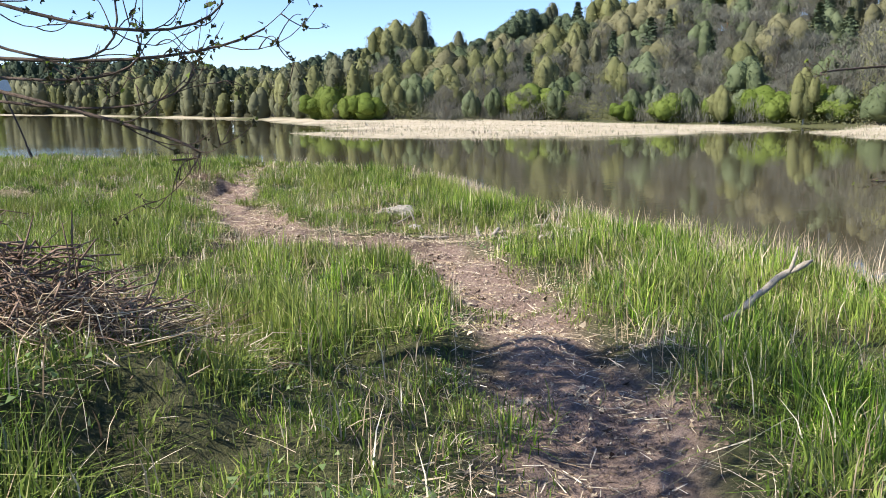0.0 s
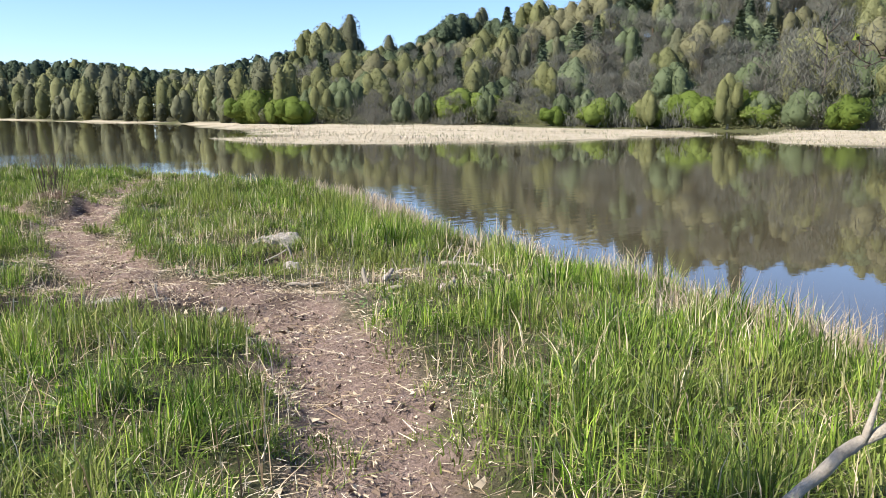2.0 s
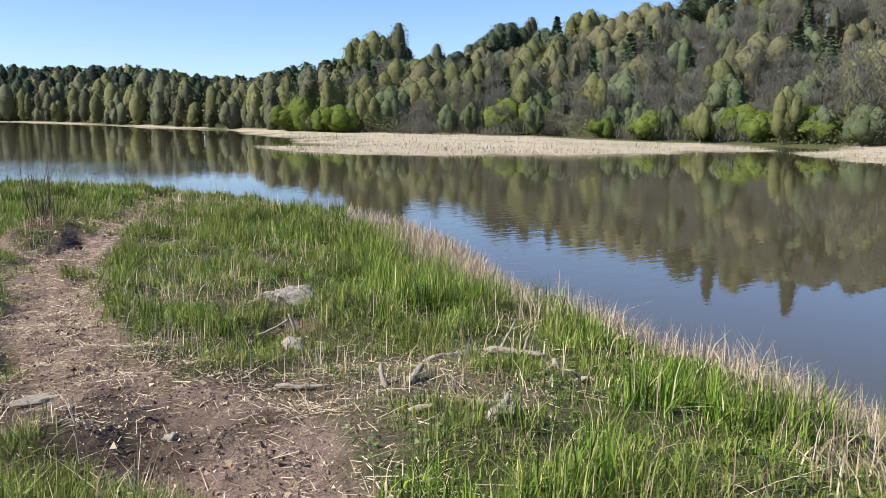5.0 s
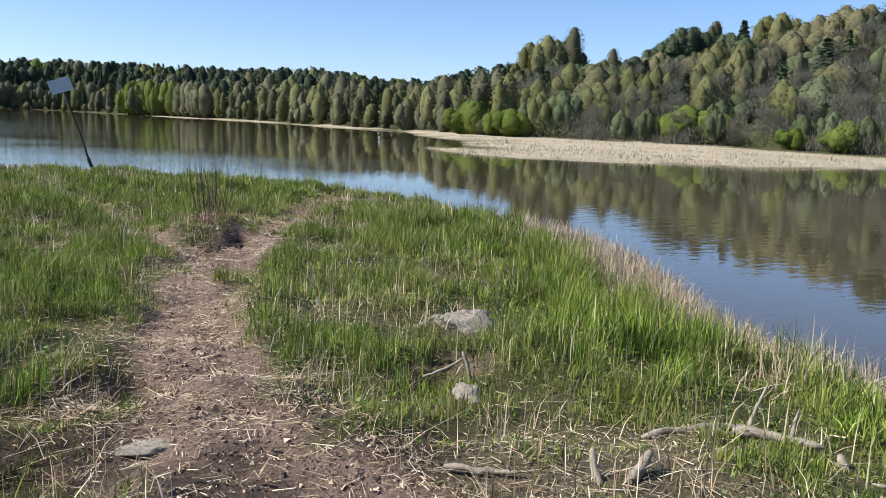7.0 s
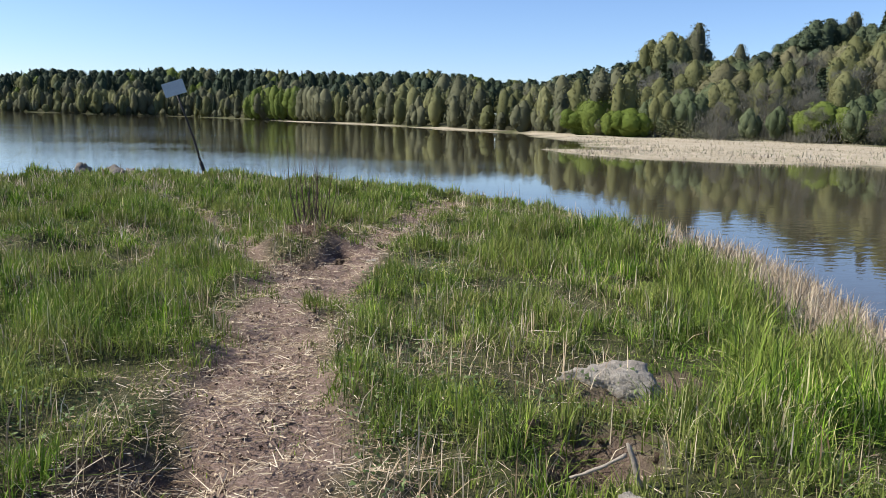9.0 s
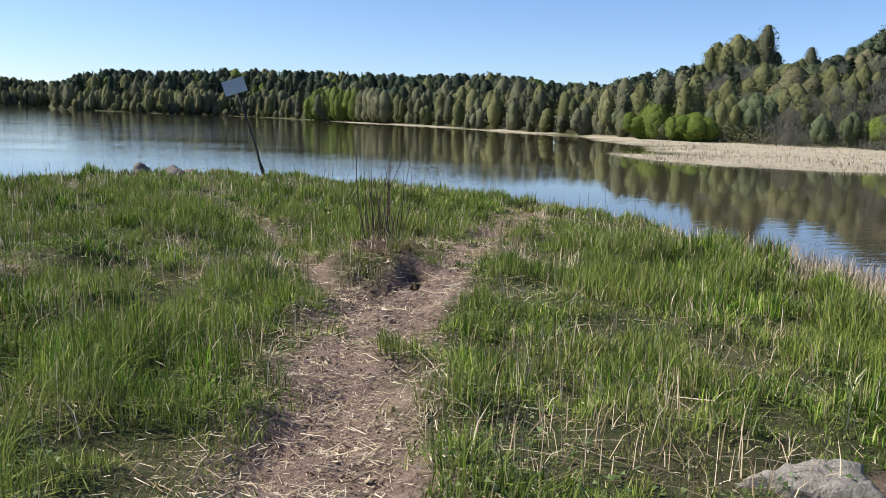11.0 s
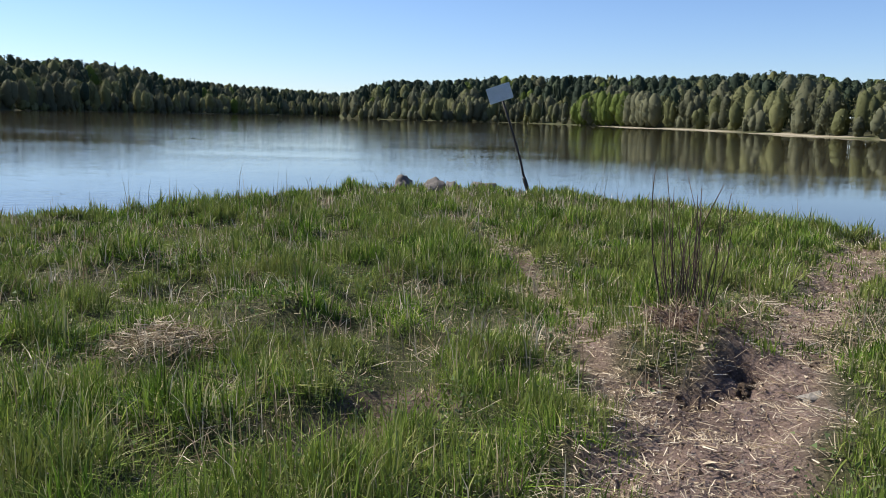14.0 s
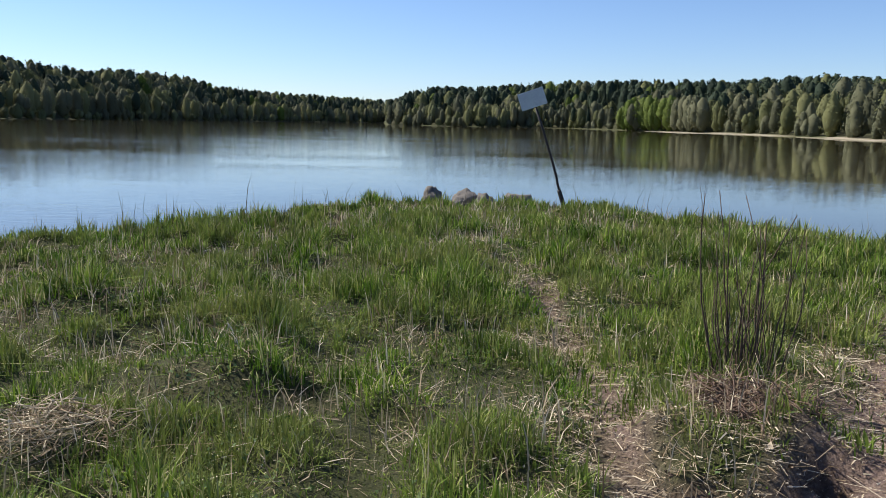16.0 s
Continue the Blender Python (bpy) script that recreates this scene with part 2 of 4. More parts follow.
def blades(pos, height, width, rng, lean=0.5, up=1.0, twist=None):
    """Grass blades as bent, tapering strips, three triangles each. twist: the way they lean, in radians."""
    n = len(pos)
    turn = rng.uniform(0, 2 * np.pi, n) if twist is None else twist
    fall = np.abs(rng.normal(0, lean, n)) * height
    face = rng.uniform(0, 2 * np.pi, n)
    side = np.stack([np.cos(face), np.sin(face), np.zeros(n)], 1) * (width / 2)[:, None]
    out = np.stack([np.cos(turn), np.sin(turn), np.zeros(n)], 1) * fall[:, None]
    rise = np.zeros((n, 3))
    rise[:, 2] = np.sqrt(np.maximum(height ** 2 - np.minimum(fall, height * 0.96) ** 2, 0.0)) * up
    mid = pos + rise * 0.6 + out * 0.32
    tip = pos + rise + out
    verts = np.stack([pos - side, pos + side, mid - side * 0.75, mid + side * 0.75, tip], 1).reshape(-1, 3)
    tris = (np.arange(n)[:, None, None] * 5 + np.array([[0, 1, 3], [0, 3, 2], [2, 3, 4]])[None]).reshape(-1, 3)
    return verts, tris


def flecks(pos, size, rng, flat=0.0, out=None, loose=0.55):
    """Loose leaf clumps: one triangle each, turned at random or, with out, roughly facing outwards from the crown."""
    n = len(pos)
    a, b = rng.normal(size=(n, 3)), rng.normal(size=(n, 3))
    if out is None:
        a[:, 2] *= 1 - flat
        b[:, 2] *= 1 - flat
        a /= np.linalg.norm(a, axis=1)[:, None]
    else:
        f = out / (np.linalg.norm(out, axis=1)[:, None] + 1e-6) + rng.normal(size=(n, 3)) * loose
        f /= np.linalg.norm(f, axis=1)[:, None]
        a -= f * (a * f).sum(1)[:, None]
        a /= np.linalg.norm(a, axis=1)[:, None]
        b = np.cross(f, a)
    b -= a * (a * b).sum(1)[:, None]
    b /= np.linalg.norm(b, axis=1)[:, None]
    s = (size * rng.uniform(0.6, 1.3, n))[:, None]
    verts = np.stack([pos - a * s * 0.5, pos + a * s * 0.5, pos + b * s * rng.uniform(0.6, 1.1, (n, 1))], 1).reshape(-1, 3)
    return verts, np.arange(3 * n).reshape(-1, 3)


# ---- the lie of the land ----
WATER_Z = -0.7
CENTRE = (4.0, 5.0)
# the crest of the near bank, from behind the walker on the bay's side round the point to the river's side
CREST = [(60, -70), (20, -25), (9, -9), (6.4, -3), (6.0, 0.5), (6.5, 2.2), (7.6, 3.6), (8.6, 5.0), (9.2, 6.8), (9.8, 8.6), (10.8, 10.2),
         (11.9, 11.6), (12.7, 12.9), (12.8, 14.6), (12.7, 17), (12.8, 19.3), (12.3, 21.2), (11, 23), (9.7, 24.6), (8.8, 25.9), (7, 26.5), (5, 26.2),
         (3.7, 25.2), (3.0, 23.4), (2.0, 21.6), (0.6, 20.7), (-1.5, 20.2), (-6, 19), (-14, 15), (-40, -5), (-90, -70)]
# the trodden path: middle and half width
TRAIL = [(-0.9, -1.3, 0.4), (0.8, 0.2, 0.4), (1.9, 1.3, 0.34), (2.7, 2.1, 0.36), (3.3, 2.7, 0.38), (3.8, 3.25, 0.34), (4.25, 3.8, 0.32), (4.65, 4.5, 0.3), (5.0, 5.3, 0.38),
         (5.1, 6.0, 0.46), (5.0, 6.8, 0.44), (5.1, 7.6, 0.4), (5.4, 8.5, 0.38), (5.75, 9.6, 0.36), (6.15, 10.6, 0.36), (6.5, 11.4, 0.38), (6.95, 12.25, 0.36),
         (7.75, 13.05, 0.26), (8.3, 13.95, 0.24), (9.1, 15.0, 0.26), (10.2, 16.3, 0.3), (11.1, 17.6, 0.26), (11.6, 18.6, 0.1)]
FORK = [(6.62, 12.9, 0.1), (6.72, 13.8, 0.1), (6.82, 15.0, 0.09), (6.8, 16.6, 0.07), (6.85, 17.7, 0.12)]
# mounds and hollows: x, y, radius, height
BUMPS = [(7.35, 13.4, 0.6, 0.2), (6.85, 12.85, 0.12, -0.095), (7.05, 12.68, 0.14, -0.1), (7.3, 12.78, 0.14, -0.1), (7.5, 13.02, 0.13, -0.1), (7.25, 8.05, 0.24, -0.12), (6.75, 7.6, 0.3, -0.22), (6.2, 7.15, 0.3, -0.14), (5.9, 7.5, 0.2, -0.08), (7.88, 8.22, 0.26, -0.2),
         (3.9, 13.3, 0.4, 0.14), (5.36, 12.6, 0.3, -0.16), (5.05, 12.1, 0.25, -0.1), (6.75, 17.1, 0.24, -0.12), (0.6, 3.2, 0.8, 0.25), (4.4, 14.6, 0.5, 0.08),
         (4.85, 8.2, 0.3, -0.12), (4.2, 6.95, 0.42, -0.17), (4.0, 7.7, 0.3, 0.08), (3.2, 16.4, 0.6, 0.09), (5.6, 18.5, 0.7, 0.08)]


def line_gap(x, y, line):
    """Distance to a line of (x, y, half width), less the width there."""
    best = np.full(np.shape(x), 1e9)
    for (ax, ay, aw), (bx, by, bw) in zip(line, line[1:]):
        dx, dy = bx - ax, by - ay
        s = np.clip(((x - ax) * dx + (y - ay) * dy) / (dx * dx + dy * dy), 0, 1)
        best = np.minimum(best, np.hypot(x - ax - s * dx, y - ay - s * dy) - aw - s * (bw - aw))
    return best


def bank_gap(x, y):
    """Distance outside the crest of the near bank; negative on the land."""
    x, y = np.asarray(x, float), np.asarray(y, float)
    d = line_gap(x, y, [(*p, 0) for p in CREST])
    inside = np.zeros(x.shape, bool)
    ring = CREST + [CREST[0]]
    for (ax, ay), (bx, by) in zip(ring, ring[1:]):
        cross = (ay > y) != (by > y)
        inside ^= cross & (x < (bx - ax) * (y - ay) / ((by - ay) if by != ay else 1e-9) + ax)
    return np.where(inside, -d, d)


SHORE_AZ = [-180, -120, -60, -40, -30, -25, -15, -8, -2.2, -2.0, 4, 10, 15, 20, 24, 27, 31, 34, 38, 44, 56, 66, 75, 90, 120, 180]
SHORE_R = [600, 400, 300, 330, 380, 440, 620, 860, 1080, 520, 470, 500, 400, 330, 280, 235, 200, 178, 152, 140, 140, 130, 120, 120, 200, 600]
HILL_AZ = [-180, -60, -30, -24, -15, -8, -2.2, -1.8, 2, 9, 20, 27, 32, 35, 38, 41, 44, 48, 51, 55, 60, 64, 70, 90, 180]
HILL_H = [10, 12, 14, 15, 16, 9, 9, 8, 9, 12, 6, 6, 3, 1.5, 4, 8, 10, 10, 14, 18, 21, 24, 27, 30, 10]


def far_land(x, y):
    dx, dy = x - CENTRE[0], y - CENTRE[1]
    r, az = np.hypot(dx, dy), np.degrees(np.arctan2(dx, dy))
    shore = np.interp(az, SHORE_AZ, SHORE_R) + (vnoise(x, y, 14, 1) - 0.5) * 9
    d = r - shore
    hill = np.interp(az, HILL_AZ, HILL_H)
    z = np.where(d < 0, WATER_Z + 0.15 + d * 0.12, WATER_Z + 0.15 + np.minimum(d, 10) * 0.05)
    z = z + hill * smooth(12, 130, d) + (vnoise(x, y, 45, 2) - 0.5) * 5 * smooth(30, 120, d)
    return np.maximum(z, -4.0), d


# the low spits across the bay, as ellipses: middle, half length, half width, way of the length in degrees from x
SPITS = [(95, 84, 50, 25, 83), (70, 66, 34, 15, 62), (66, 51, 26, 13, -6), (112, 24, 46, 12, 8), (108, 148, 42, 8, 58), (108, 317, 62, 6, 97.5), (107, 199, 32, 5, 81)]


def spit_land(x, y):
    best = np.full(np.shape(x), -9.0)
    for cx, cy, la, lb, turn in SPITS:
        c, s = math.cos(radians(turn)), math.sin(radians(turn))
        u, v = (x - cx) * c + (y - cy) * s, -(x - cx) * s + (y - cy) * c
        e = 1 - np.hypot(u / la, v / lb)
        best = np.maximum(best, e * lb)
    return best + (vnoise(x, y, 9, 3) - 0.5) * 5 + (vnoise(x, y, 2.5, 4) - 0.5) * 1.5


def near_land(x, y):
    g = bank_gap(x, y)
    base = np.interp(y + 0.6 * x, [-20, 0, 4, 7, 11, 20, 34], [0.35, 0.25, 0.2, 0.12, -0.05, -0.06, -0.1])
    z = base - 0.1 * smooth(-1.2, 0.3, g) - np.maximum(g, 0) * 0.4
    z = z + ((vnoise(x, y, 0.9, 0) - 0.5) * 0.13 + (vnoise(x, y, 0.36, 1) - 0.5) * 0.13) * smooth(3, 0, g)
    for bx, by, br, bh in BUMPS:
        e = np.hypot(x - bx, y - by) / br
        z = z + bh * smooth(1.35, 0.45, e + (vnoise(x, y, 0.22, 2) - 0.5) * 0.5)
    trail = np.minimum(line_gap(x, y, TRAIL), line_gap(x, y, FORK))
    z = z - 0.07 * smooth(0.18, -0.12, trail) + (vnoise(x, y, 0.2, 3) - 0.5) * 0.06 * smooth(0.2, -0.1, trail)
    return np.maximum(z, -4.0), g, trail


def land(x, y):
    x, y = np.asarray(x, float), np.asarray(y, float)
    zn, g, trail = near_land(x, y)
    zf, df = far_land(x, y)
    e = spit_land(x, y)
    zs = WATER_Z + np.clip(e * 0.06, -2, 0.32) + np.where(e > 0, (vnoise(x, y, 1.6, 5) - 0.5) * 0.12, 0)
    far = np.maximum(zf, zs)
    return np.maximum(zn, far), g, trail, df, e


def height(x, y):
    return float(land(np.array([x]), np.array([y]))[0][0])


def graded(lo, hi, step, reach, grow):
    mid = list(np.arange(lo, hi, step))
    a, s = hi, step
    while a < reach:
        mid.append(a)
        s *= grow
        a += s
    a, s = lo, step
    while a > -reach:
        s *= grow
        a -= s
        mid.insert(0, a)
    return np.array(mid)


GX, GY = graded(-2.5, 13.6, 0.1, 2600, 1.07), graded(-0.5, 27.0, 0.1, 2600, 1.07)
gx, gy = np.meshgrid(GX, GY)
gz, gg, gt, gd, ge = land(gx.ravel(), gy.ravel())
nx, ny = len(GX), len(GY)
cell = (np.arange(ny - 1)[:, None] * nx + np.arange(nx - 1)[None]).ravel()
ground_tris = np.concatenate([np.stack([cell, cell + 1, cell + nx + 1], 1), np.stack([cell, cell + nx + 1, cell + nx], 1)])
worn = smooth(0.2, -0.1, gt + (vnoise(gx.ravel(), gy.ravel(), 0.45, 5) - 0.5) * 0.36)
for bx, by, br, bh in BUMPS:
    if bh < -0.09:
        worn = np.maximum(worn, smooth(1.3, 0.7, np.hypot(gx.ravel() - bx, gy.ravel() - by) / br))
sparse = smooth(1.25, 0.5, np.hypot((gx.ravel() - 6.2) / 1.1, (gy.ravel() - 5.5) / 1.0))
# darker soil: damp patches by the path, plus the hollows' shade painted in
damp_shade_mask = np.zeros(len(gz))
for bx, by, br, bh in BUMPS:
    if bh < -0.09:
        damp_shade_mask = np.maximum(damp_shade_mask, 0.7 * smooth(1.15, 0.5, np.hypot(gx.ravel() - bx, gy.ravel() - by) / br))
for bx, by, br, wet in ((4.2, 7.0, 0.8, 0.9), (4.75, 6.3, 0.85, 0.85), (5.6, 6.6, 0.5, 0.8), (5.9, 7.1, 0.45, 0.8), (4.45, 7.9, 0.75, 0.85), (1.4, 0.7, 0.7, 0.25), (6.9, 12.5, 0.4, 0.35)):
    damp_shade_mask = np.maximum(damp_shade_mask, wet * smooth(1.2, 0.4, np.hypot(gx.ravel() - bx, gy.ravel() - by) / br + (vnoise(gx.ravel(), gy.ravel(), 0.3, 2) - 0.5) * 0.9))
pale_mask = np.maximum(smooth(-0.2, 0.8, ge) * (gd < 14), 0.7 * smooth(0.0, 0.6, gg) * (np.hypot(gx.ravel() - 4, gy.ravel() - 5) < 60))
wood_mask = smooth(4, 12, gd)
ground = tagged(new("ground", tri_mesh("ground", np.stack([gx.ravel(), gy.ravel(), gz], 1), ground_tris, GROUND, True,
                (("dirt", np.maximum(worn, 0.35 * sparse)), ("damp_shade", damp_shade_mask), ("pale", pale_mask), ("wood", wood_mask)))),
                "brown trodden soil and turf of a low river bank", "ground", kind="structure")
water = tagged(new("water", tri_mesh("water", [(-2600, -2600, WATER_Z), (2600, -2600, WATER_Z), (2600, 2600, WATER_Z), (-2600, 2600, WATER_Z)], [(0, 1, 2), (0, 2, 3)], WATER)),
               "calm brown river water mirroring sky and trees", "water", kind="structure")


# ---- trees across the water ----
rng = np.random.RandomState(7)
CONIFER = leaf_mat("conifer_needles", [(0.0, (0.0403, 0.056, 0.0361)), (0.5, (0.0645, 0.0864, 0.0504)), (1.0, (0.0967, 0.12, 0.0655))], through=0.15, tint=True)
BIRCH_LEAF = leaf_mat("young_birch_leaves", [(0.0, (0.116, 0.125, 0.0537)), (0.5, (0.169, 0.175, 0.0751)), (1.0, (0.222, 0.224, 0.107))], tint=True)
OLIVE_LEAF = leaf_mat("olive_spring_leaves", [(0.0, (0.0949, 0.0994, 0.0584)), (0.5, (0.133, 0.138, 0.0811)), (1.0, (0.176, 0.178, 0.104))], tint=True)
BRIGHT_LEAF = leaf_mat("bright_willow_leaves", [(0.0, (0.0743, 0.108, 0.0195)), (0.5, (0.109, 0.152, 0.0281)), (1.0, (0.148, 0.188, 0.0447))], tint=True)
SILVER_LEAF = leaf_mat("silvery_leaves", [(0.0, (0.0736, 0.0956, 0.0479)), (0.5, (0.112, 0.139, 0.0696)), (1.0, (0.157, 0.187, 0.109))], tint=True)
GREY_TWIG = leaf_mat("bare_grey_twigs", [(0.0, (0.114, 0.112, 0.0878)), (0.5, (0.146, 0.146, 0.12)), (1.0, (0.184, 0.178, 0.143))], through=0.3, tint=True)
RUSSET_TWIG = leaf_mat("russet_budding_twigs", [(0.0, (0.114, 0.111, 0.0594)), (0.5, (0.147, 0.141, 0.0772)), (1.0, (0.183, 0.175, 0.0975))], through=0.3, tint=True)


def slivers(pos, length, rng, up=0.8):
    """Thin upright twigs, one narrow triangle each."""
    n = len(pos)
    way = rng.normal(size=(n, 3)) * 0.5
    way[:, 2] = np.abs(way[:, 2]) + up
    way *= (length * rng.uniform(0.6, 1.4, n) / np.linalg.norm(way, axis=1))[:, None]
    side = np.cross(way, rng.normal(size=(n, 3)))
    side *= (0.04 * length / (np.linalg.norm(side, axis=1) + 1e-6))[:, None]
    return np.stack([pos - side, pos + side, pos + way], 1).reshape(-1, 3), np.arange(3 * n).reshape(-1, 3)


def clumped(n, rng, clumps, spread):
    """Points in n clumps drawn from centres and spreads."""
    k = rng.randint(0, len(clumps), n)
    p = rng.normal(size=(n, 3))
    p /= np.linalg.norm(p, axis=1)[:, None]
    return clumps[k] + p * (spread[k] * rng.uniform(0.35, 1.0, n) ** 0.5)[:, None]


def joined(*meshes):
    vs, ts, base = [], [], 0
    for v, t in meshes:
        vs.append(np.asarray(v, float))
        ts.append(np.asarray(t) + base)
        base += len(v)
    return np.concatenate(vs), np.concatenate(ts)


def dome(rng, at, low, top, wide, n, leaf):
    """One rounded mass of leaves: an uneven inside and many loose leaves round it."""
    waves = [(rng.randint(1, 5), rng.uniform(3, 12), rng.uniform(0, 6.3), rng.uniform(0.05, 0.12)) for _ in range(5)] + [(rng.randint(5, 11), rng.uniform(14, 34), rng.uniform(0, 6.3), rng.uniform(0.04, 0.08)) for _ in range(4)]
    lean = rng.normal(0, 0.12 * wide, 2)

    def skin(u, w, f):
        rough = 1 + sum(a * np.cos(m * w + q * u + ph) for m, q, ph, a in waves)
        rad = wide * np.sqrt(np.maximum(1 - np.abs(2 * np.clip(u, 0, 1) ** 0.8 - 1) ** 2.4, 0.03)) * rough * f
        return np.stack([at[0] + lean[0] * u + np.cos(w) * rad, at[1] + lean[1] * u + np.sin(w) * rad, low + (top - low) * (0.02 + 0.96 * u) * (0.96 + 0.04 * rough)], -1)

    rings, sides = 8, 9
    u, w = np.meshgrid(np.linspace(0, 1, rings), np.arange(sides) * 2 * np.pi / sides, indexing="ij")
    core = skin(u.ravel(), w.ravel(), 0.74)
    tris = [q for k in range(rings - 1) for i in range(sides) for q in ((k * sides + i, k * sides + (i + 1) % sides, (k + 1) * sides + (i + 1) % sides), (k * sides + i, (k + 1) * sides + (i + 1) % sides, (k + 1) * sides + i))]
    u, w = rng.uniform(0, 1, n) ** 0.9, rng.uniform(0, 2 * np.pi, n)
    p = skin(u, w, 0.72 + 0.44 * rng.rand(n) ** 0.8)
    out = np.stack([np.cos(w), np.sin(w), 2.2 * (u - 0.35)], 1)
    return joined((core, tris), flecks(p, np.full(n, leaf), rng, out=out, loose=0.6))


def round_crown(rng, top, low, wide, n, leaf, lobes=1):
    """A broad-leaved crown of one main dome and smaller ones leaning out from it."""
    if lobes == 1:
        return dome(rng, (0, 0), low, top, wide, n, leaf)
    each = int(n / (lobes + 1))
    parts = [dome(rng, (0, 0), low, top, wide * 0.72, 2 * each, leaf)]
    turn = rng.uniform(0, 6.3)
    for k in range(lobes - 1):
        w = turn + 2 * np.pi * k / (lobes - 1) + rng.normal(0, 0.3)
        f = rng.uniform(0.45, 0.65) * wide
        base = low + (top - low) * rng.uniform(0.0, 0.35)
        parts.append(dome(rng, (math.cos(w) * f, math.sin(w) * f), base, base + (top - base) * rng.uniform(0.6, 0.92), wide * rng.uniform(0.4, 0.6), each, leaf))
    return joined(*parts)


def trunk_lines(rng, top, r0, limbs, low, wide, lean=0.02):
    bend = rng.normal(0, lean * top, (4, 2)).cumsum(0)
    line = [((0, 0, -0.3), r0 * 1.25)]
    for k in range(4):
        line.append(((bend[k, 0], bend[k, 1], top * (k + 1) / 4.3), r0 * (1 - 0.22 * (k + 1))))
    lines = [line]
    for _ in range(limbs):
        f = rng.uniform(low, 0.85)
        w, reach = rng.uniform(0, 2 * np.pi), wide * rng.uniform(0.5, 1.0)
        k = min(3, int(f * 4.3))
        base = np.array([bend[min(k, 3), 0] * 0.8, bend[min(k, 3), 1] * 0.8, f * top])
        mid = base + np.array([math.cos(w) * reach * 0.5, math.sin(w) * reach * 0.5, top * 0.06])
        end = base + np.array([math.cos(w) * reach, math.sin(w) * reach, top * rng.uniform(0.1, 0.2)])
        lines.append([(base, r0 * 0.4), (mid, r0 * 0.25), (end, r0 * 0.08)])
    return tubes(lines, 5)


def tree_kind(name, seed):
    """Meshes of one kind of tree, ten metres high: trunk and crown, with their materials."""
    r = np.random.RandomState(seed)
    if name == "spruce_tree":
        tv = tubes([[((0, 0, -0.3), 0.2), ((0, 0, 5), 0.12), ((0, 0, 9.8), 0.02)]], 6)
        n = 1500
        h = r.uniform(0.04, 1, n) ** 0.8
        tier = np.floor(h * 17) / 17
        w = np.floor(r.uniform(0, 1, n) * 11) / 11 * 2 * np.pi + tier * 40 + r.normal(0, 0.18, n)
        f = r.uniform(0.15, 1, n)
        rad = (1 - tier) ** 0.85 * 2.0 * f * r.uniform(0.75, 1.1, n)
        p = np.stack([np.cos(w) * rad, np.sin(w) * rad, 0.4 + tier * 9.4 + 0.45 - 0.42 * f + r.normal(0, 0.07, n)], 1)
        cv = joined(tubes([[((0, 0, 0.5), 1.2), ((0, 0, 3.5), 0.95), ((0, 0, 7), 0.45), ((0, 0, 9.7), 0.03)]], 9), flecks(p, np.full(n, 0.4), r, out=p * np.array([1, 1, 0]) + np.array([0, 0, 0.9])))
        return (tv, BARK), (cv, CONIFER)
    if name == "pine_tree":
        tv = trunk_lines(r, 9.2, 0.17, 9, 0.55, 1.7)
        return (tv, PINE_BARK), (round_crown(r, 10, 4.2, 2.3, 1900, 0.26, 5), CONIFER)
    if name == "birch_tree":
        tv = trunk_lines(r, 9.4, 0.13, 9, 0.3, 1.3)
        return (tv, BIRCH_BARK), (round_crown(r, 10, 0.8, 2.5, 2300, 0.2, 4), BIRCH_LEAF)
    if name == "poplar_tree":
        tv = trunk_lines(r, 9.6, 0.14, 8, 0.2, 0.8)
        return (tv, BARK), (round_crown(r, 10, 0.8, 1.7, 2000, 0.18, 3), OLIVE_LEAF)
    if name == "maple_tree":
        tv = trunk_lines(r, 8.8, 0.17, 10, 0.3, 2.2)
        return (tv, BARK), (round_crown(r, 10, 0.4, 3.2, 2100, 0.26, 6), SILVER_LEAF)
    if name == "willow_bush":
        tv = trunk_lines(r, 7.5, 0.2, 12, 0.08, 3.4)
        return (tv, BARK), (round_crown(r, 10, -0.6, 5.2, 2300, 0.36, 7), BRIGHT_LEAF)
    if name == "aspen_tree":
        tv = trunk_lines(r, 9.2, 0.15, 10, 0.3, 2.0)
        a = round_crown(r, 10, 1.0, 2.9, 2300, 0.2, 5)
        return (tv, BARK), (a, RUSSET_TWIG)
    tv = trunk_lines(r, 8.8, 0.13, 14, 0.15, 1.9, 0.03)
    n, k = (1900, 40) if name == "bare_birch" else (2600, 46)
    h = r.uniform(0, 1, k)
    w = r.uniform(0, 2 * np.pi, k)
    rad = 2.5 * np.sin(np.pi * (0.15 + 0.72 * h)) * r.uniform(0.1, 1, k) ** 0.6
    c = np.stack([np.cos(w) * rad, np.sin(w) * rad, 1.2 + h * 7.6], 1)
    return (tv, BARK), (slivers(clumped(n, r, c, r.uniform(0.5, 1.15, k)), np.full(n, 0.7), r, 0.55), GREY_TWIG)


TREE_LABELS = {
    "spruce_tree": "dark green conical spruce on the wooded hillside",
    "pine_tree": "dark pine with a bare reddish trunk on the hill",
    "birch_tree": "birch in young yellow-green leaf on the slope",
    "poplar_tree": "tall narrow poplar in thin olive leaf",
    "maple_tree": "broad tree in pale silvery green spring leaf",
    "willow_bush": "rounded bright yellow-green willow bush by the shore",
    "aspen_tree": "aspen with russet budding crown on the slope",
    "bare_birch": "tall leafless birch with fine twigs by the shore",
    "bare_tree": "leafless grey-brown tree with fine upright twigs",
}
KINDS = {}
